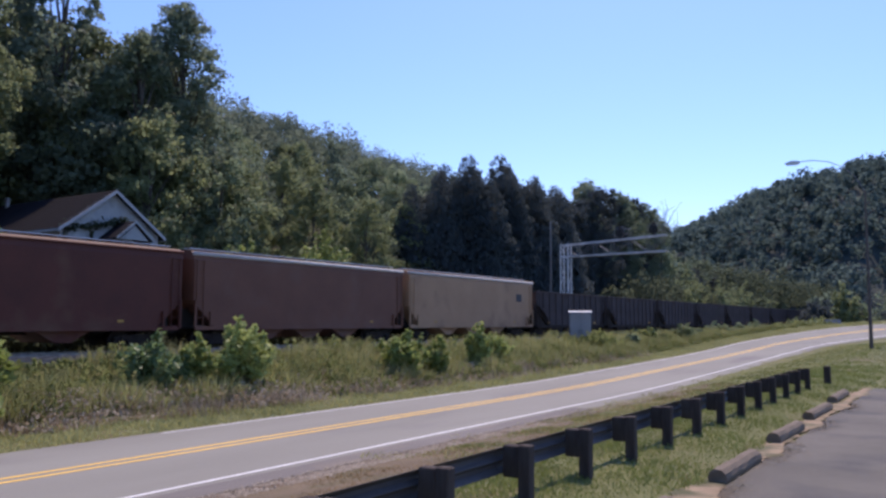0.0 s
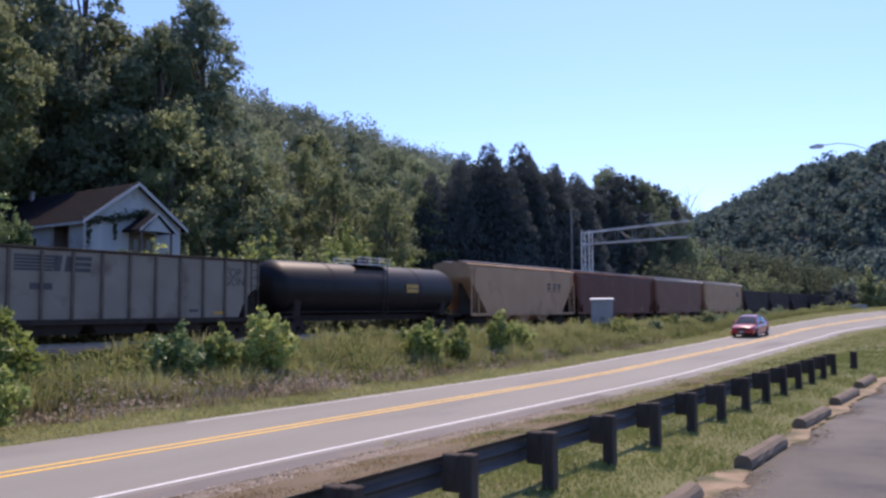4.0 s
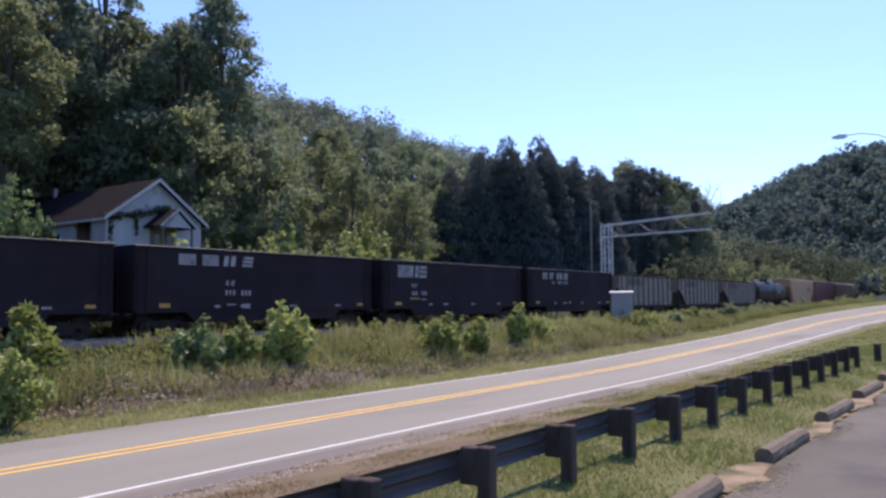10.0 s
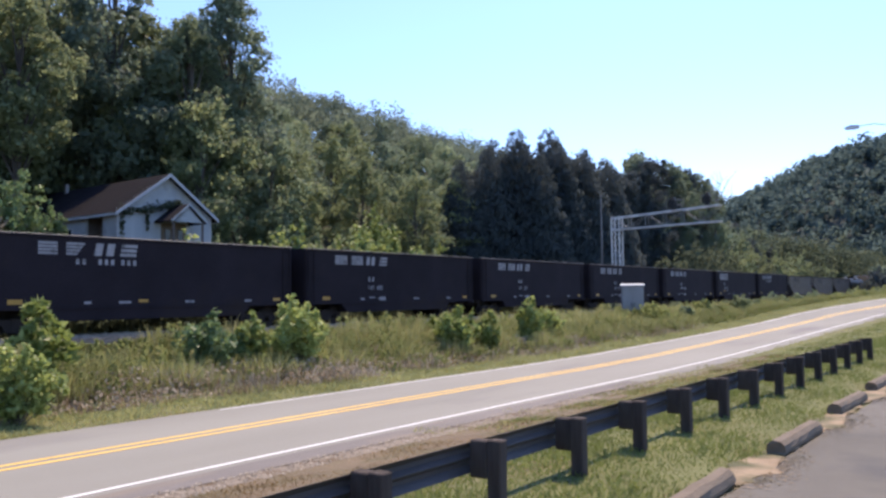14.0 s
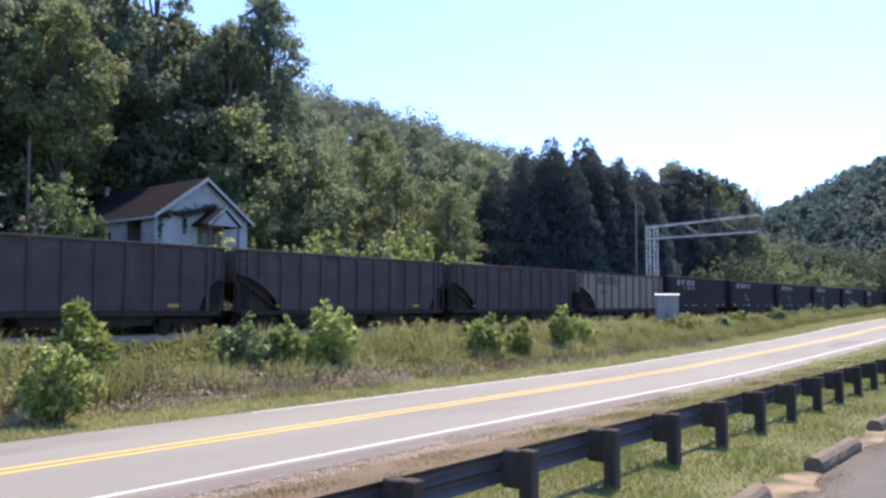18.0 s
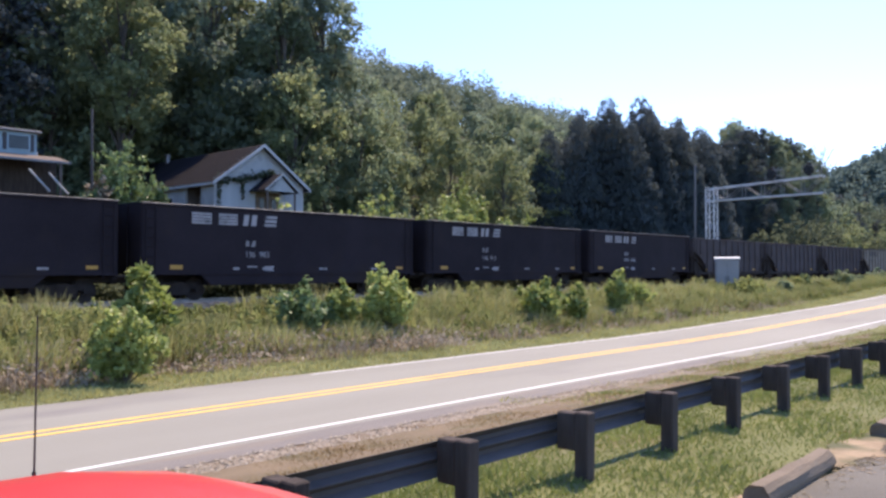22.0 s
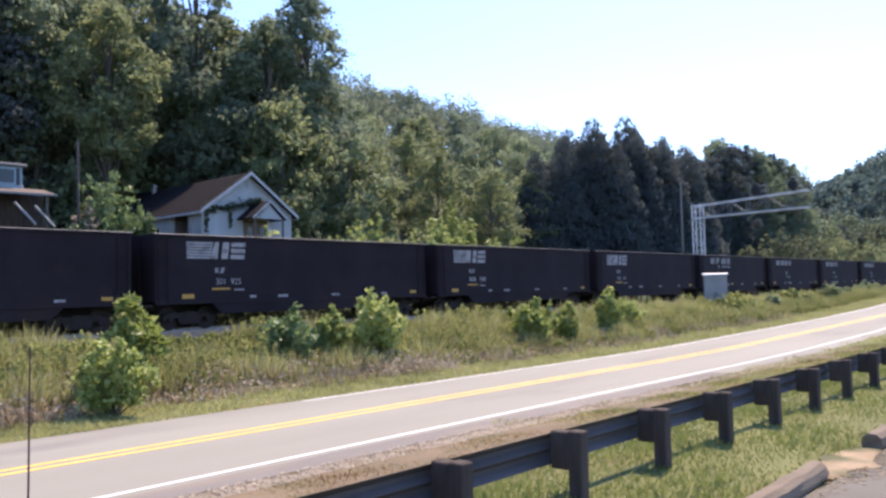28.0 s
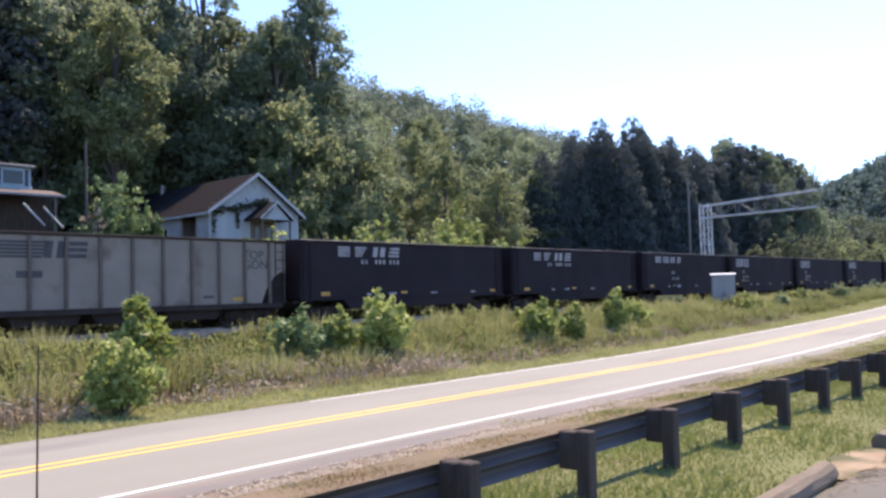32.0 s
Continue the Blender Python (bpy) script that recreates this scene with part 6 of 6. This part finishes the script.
def street_lamp():
    s = thing("street_lamp", pose(64.0, 6.0, float(ground_z(64, 6.0))), "tall pole street lamp with a curved arm and cobra head", "street lamp")
    H = 13.4
    part("pole", Geo().tube((0, 0, -0.3), (0, 0, H - 2.3), 0.13, 0.07, n=12), POLE_WOOD, s)
    g = Geo()
    pts = [(0, 0, H - 2.4), (-0.12, 0.55, H - 1.3), (-0.28, 1.3, H - 0.55), (-0.42, 2.2, H - 0.1), (-0.58, 3.2, H + 0.1), (-0.7, 4.2, H + 0.05)]
    for a, b in zip(pts, pts[1:]):
        g.tube(a, b, 0.03, n=6)
    part("arm", g, GALV_DULL_SHADED, s)
    part("head", Geo().prism([(4.1, H - 0.08), (4.35, H - 0.16), (5.0, H - 0.12), (5.1, H + 0.02), (4.6, H + 0.16), (4.1, H + 0.1)], "x", -0.92, -0.62), GALV, s, "grey cobra lamp head")


# ---- cars ----
def sedan_body(L, W):
    """Rings of a car's hull along its length: x, half width at sill, at belt, and heights."""
    g = Geo()
    st = [(-L / 2, 0.62, 0.35, 0.62), (-L / 2 + 0.08, 0.8, 0.25, 0.86), (-L / 2 + 0.5, 0.86, 0.2, 0.96), (-1.1, 0.87, 0.18, 0.95), (0.2, 0.87, 0.18, 0.94), (0.95, 0.87, 0.18, 0.93), (L / 2 - 0.75, 0.85, 0.2, 0.83), (L / 2 - 0.2, 0.78, 0.24, 0.7), (L / 2, 0.58, 0.32, 0.55)]
    rows = []
    for x, hw, zb, zt in st:
        hw *= W / 1.74
        rows.append([(x, -hw * 0.9, zb), (x, -hw, zb + 0.12), (x, -hw * 1.02, (zb + zt) / 2), (x, -hw * 0.97, zt - 0.07), (x, -hw * 0.86, zt), (x, 0, zt + 0.035),
                     (x, hw * 0.86, zt), (x, hw * 0.97, zt - 0.07), (x, hw * 1.02, (zb + zt) / 2), (x, hw, zb + 0.12), (x, hw * 0.9, zb)])
    g.grid(rows)
    g.add(rows[0], [tuple(range(11))]), g.add(rows[-1], [tuple(range(11))])
    return g


def red_sedan():
    """A long-nosed liftback saloon; its front points to +x."""
    c = thing("red_sedan", pose(90, 16.7, -0.62, 0, 0, 180), "red saloon car with dark windows driving along the road", "car")
    # hull stations: x, half width, bottom, shoulder, top
    st = [(-2.4, 0.66, 0.42, 0.62, 0.74), (-2.33, 0.8, 0.3, 0.72, 0.98), (-2.05, 0.86, 0.24, 0.74, 1.03), (-1.2, 0.89, 0.2, 0.7, 0.98), (0.0, 0.9, 0.19, 0.68, 0.95), (0.8, 0.9, 0.19, 0.67, 0.94),
          (1.25, 0.89, 0.2, 0.66, 0.92), (1.8, 0.87, 0.22, 0.64, 0.85), (2.2, 0.83, 0.26, 0.6, 0.77), (2.36, 0.74, 0.34, 0.54, 0.7), (2.4, 0.6, 0.42, 0.52, 0.62)]
    rows = []
    for x, w, zb, zs, zt in st:
        half = [(w * 0.86, zb), (w * 0.97, zb + 0.08), (w, (zb + zs) / 2), (w, zs), (w * 0.965, zs + (zt - zs) * 0.6), (w * 0.9, zt - 0.025), (w * 0.78, zt), (w * 0.4, zt + 0.028)]
        rows.append([(x, -y, z) for y, z in half] + [(x, 0, zt + 0.036)] + [(x, y, z) for y, z in reversed(half)])
    g = Geo().grid(rows)
    for r in (rows[0], rows[-1]):
        g.add(r, [tuple(range(len(r)))])
    part("body", g, CAR_RED, c, smooth=True)
    # dark glasshouse with a red roof skin
    gh = [(-2.15, 1.0, 0.66), (-1.75, 1.19, 0.61), (-1.3, 1.345, 0.58), (-0.65, 1.42, 0.57), (0.05, 1.42, 0.57), (0.5, 1.36, 0.58), (1.3, 0.93, 0.72)]
    for s in (-1, 1):
        part("side_window", Geo().grid([[(x, s * hw, z), (x, s * (0.845 if abs(x) < 1.4 else hw + 0.06), 0.955)] for x, z, hw in gh]), DARK_GLASS, c, "dark side glass")
        for a, b, r in (((1.3, s * 0.78, 0.93), (0.52, s * 0.585, 1.36), 0.035), ((-2.14, s * 0.69, 0.99), (-1.3, s * 0.585, 1.335), 0.028)):
            part("pillar", Geo().tube(a, b, r, n=8), CAR_RED, c)
        part("pillar", Geo().tube((-0.3, s * 0.85, 0.95), (-0.28, s * 0.585, 1.4), 0.02, n=6), CAR_BLACK, c)
    part("windscreen", Geo().grid([[(x, hw * k, z + 0.035 * (1 - k * k)) for k in (-1, -0.5, 0, 0.5, 1)] for x, z, hw in ((0.52, 1.355, 0.585), (0.9, 1.16, 0.65), (1.3, 0.93, 0.74))]), DARK_GLASS, c, "raked dark windscreen", smooth=True)
    part("rear_window", Geo().grid([[(x, hw * k, z + 0.03 * (1 - k * k)) for k in (-1, -0.5, 0, 0.5, 1)] for x, z, hw in ((-1.3, 1.345, 0.58), (-1.75, 1.19, 0.62), (-2.15, 0.99, 0.68))]), DARK_GLASS, c, smooth=True)
    part("roof", Geo().grid([[(x, hw * k, z + 0.03 * (1 - k * k)) for k in (-1.04, -0.75, -0.4, 0, 0.4, 0.75, 1.04)] for x, z, hw in ((-1.36, 1.335, 0.58), (-0.95, 1.405, 0.575), (-0.4, 1.435, 0.575), (0.1, 1.43, 0.575), (0.52, 1.365, 0.585))]), CAR_RED, c, smooth=True)
    for s in (-1, 1):
        part("mirror", Geo().box(0.85, 1.03, min(s * 0.9, s * 1.06), max(s * 0.9, s * 1.06), 0.96, 1.1, b=0.03), CAR_RED, c)
        part("headlamp", Geo().prism([(2.19, 0.56), (2.37, 0.56), (2.34, 0.69), (2.16, 0.72)], "y", min(s * 0.42, s * 0.77), max(s * 0.42, s * 0.77)), HEADLAMP, c)
        part("tail_lamp", Geo().box(-2.41, -2.3, min(s * 0.4, s * 0.76), max(s * 0.4, s * 0.76), 0.66, 0.84, b=0.02), TAIL_RED, c)
        part("door_handle", Geo().box(-0.15, 0.05, min(s * 0.89, s * 0.915), max(s * 0.89, s * 0.915), 0.8, 0.84), CAR_RED, c)
        part("sill", Geo().box(-1.0, 1.05, min(s * 0.8, s * 0.885), max(s * 0.8, s * 0.885), 0.19, 0.29), CAR_BLACK, c)
        for x in (-1.38, 1.5):
            part("wheel_arch", Geo().tube((x, s * 0.8, 0.34), (x, s * 0.905, 0.34), 0.365, n=28), CAR_BLACK, c)
            w = part("wheel", Geo().tube((0, -0.11, 0), (0, 0.11, 0), 0.315, n=28), RUBBER, c, at=pose(x, s * 0.815, 0.315))
            rim = Geo().tube((0, s * 0.1, 0), (0, s * 0.116, 0), 0.06, n=12)
            for k in range(7):
                a = 2 * math.pi * k / 7
                rim.tube((0.04 * math.cos(a), s * 0.112, 0.04 * math.sin(a)), (0.19 * math.cos(a), s * 0.112, 0.19 * math.sin(a)), 0.03, 0.038, n=6)
            for k in range(20):
                a, b = 2 * math.pi * k / 20, 2 * math.pi * (k + 1) / 20
                rim.tube((0.2 * math.cos(a), s * 0.112, 0.2 * math.sin(a)), (0.2 * math.cos(b), s * 0.112, 0.2 * math.sin(b)), 0.018, n=5)
            part("rim", rim, RIM, w)
    part("grille", Geo().box(2.33, 2.415, -0.42, 0.42, 0.52, 0.68, b=0.02), CAR_BLACK, c)
    part("bumper", Geo().prism([(2.2, 0.24), (2.38, 0.26), (2.45, 0.34), (2.45, 0.5), (2.38, 0.53), (2.2, 0.53)], "y", -0.8, 0.8), CAR_RED, c)
    part("lower_grille", Geo().box(2.3, 2.456, -0.55, 0.55, 0.28, 0.35), CAR_BLACK, c)
    part("rear_bumper", Geo().box(-2.46, -2.25, -0.8, 0.8, 0.32, 0.55, b=0.04), CAR_RED, c)
    part("license_plate", Geo().box(2.451, 2.462, -0.16, 0.16, 0.36, 0.49), PLATE, c)
    part("underbody", Geo().box(-2.1, 2.1, -0.74, 0.74, 0.17, 0.3), CAR_BLACK, c)
    c.scale = (1.05, 1.05, 1.05)
    # upright cabin
    for o in c.children:
        for v in o.data.vertices:
            if v.co.z > 0.95:
                v.co.z = 0.95 + (v.co.z - 0.95) * 1.2
    return c


SEDAN = red_sedan()


def drive_car():
    rows = [(0.0, 156.0), (2.0, 117.0), (2.5, 106.5), (3.5, 80.0), (4.5, 56.6), (5.0, 47.2), (5.5, 36.5), (6.0, 25.5), (6.4, 15.65), (6.5, 13.25), (7.0, 1.15), (8.0, -26.0), (12.0, -130.0), (32.0, -131.0)]
    out = []
    for t, x in rows:
        a = math.degrees(math.atan2(float(road_z(x + 1) - road_z(x - 1)), 2))
        yaw = math.degrees(math.atan2(float(road_y(x + 1) - road_y(x - 1)), 2))
        out.append((t, pose(x, float(road_y(x)) + 1.7 - 0.2 * float(smoothstep(27, 14, x) if x > 14 else 1.0), float(road_z(x) + bank(x) * 1.6) + 0.005, 0, a, 180 + yaw)))
    walk(SEDAN, out)


def parked_car():
    c = thing("parked_red_car", pose(0.2, 2.6, 0.012), "faded red car parked on the lot with a thin black antenna", "car")
    L, W = 4.5, 1.76
    part("body", sedan_body(L, W), PARKED_RED, c, smooth=True)
    xs = [(-1.7, 1.0, 0.7), (-1.0, 1.45, 0.6), (-0.3, 1.53, 0.6), (0.5, 1.545, 0.6), (1.1, 1.525, 0.6), (1.5, 1.455, 0.6), (1.85, 1.34, 0.62), (2.15, 1.1, 0.66)]
    part("roof", Geo().grid([[(x, hw * k, z - 0.07 * abs(k) ** 3) for k in (-1.12, -0.95, -0.7, -0.35, 0, 0.35, 0.7, 0.95, 1.12)] for x, z, hw in xs]), PARKED_RED, c, smooth=True)
    for s in (-1, 1):
        part("side_panel", Geo().add([(x, s * hw * 1.12, z - 0.098) for x, z, hw in xs] + [(2.15, s * 0.84, 0.9), (-1.7, s * 0.84, 0.9)], [tuple(range(10))]), DARK_GLASS, c, "dark side windows")
        for x in (-1.35, 1.4):
            w = part("wheel", Geo().tube((0, -0.1, 0), (0, 0.1, 0), 0.32, n=24), RUBBER, c, at=pose(x, s * 0.8, 0.32))
            part("rim", Geo().tube((0, s * 0.09, 0), (0, s * 0.115, 0), 0.21, n=18), RIM, w)
    part("windscreen", Geo().grid([[(x, 0.6 * k, z + 0.02 * (1 - k * k)) for k in (-1, -0.5, 0, 0.5, 1)] for x, z in ((-1.02, 1.455), (-1.4, 1.22), (-1.74, 1.0))]), DARK_GLASS, c, smooth=True)
    for s in (-1, 1):
        part("headlamp", Geo().box(-2.2, -2.1, min(s * 0.45, s * 0.7), max(s * 0.45, s * 0.7), 0.6, 0.74, b=0.02), HEADLAMP, c)
        part("tail_lamp", Geo().box(2.14, 2.22, min(s * 0.42, s * 0.7), max(s * 0.42, s * 0.7), 0.52, 0.66, b=0.02), TAIL_RED, c)
        part("mirror", Geo().box(-0.95, -0.78, min(s * 0.88, s * 1.04), max(s * 0.88, s * 1.04), 0.96, 1.1, b=0.03), PARKED_RED, c)
    part("antenna", Geo().tube((1.073, 0.606, 1.4), (1.083, 0.616, 2.05), 0.0045, 0.003, n=6), CAR_BLACK, c, "thin black whip antenna")
    part("antenna_base", Geo().tube((1.073, 0.606, 1.44), (1.073, 0.606, 1.475), 0.008, n=8), CAR_BLACK, c)

gable_house(), blue_house(), signal_bridge(), trackside(), street_lamp(), parked_car()
woods(), far_woods(), shrubs(), weeds()


# ---- what moves ----
def motions():
    times = [0, 4, 8, 12, 16, 20, 24, 28, 32]
    for ob, q in TRAIN:
        walk(ob, [(t, pose(q + 14.77 * t - 0.016 * t * t, TRACK_Y, RAIL_TOP)) for t in times])
    drive_car()


motions()
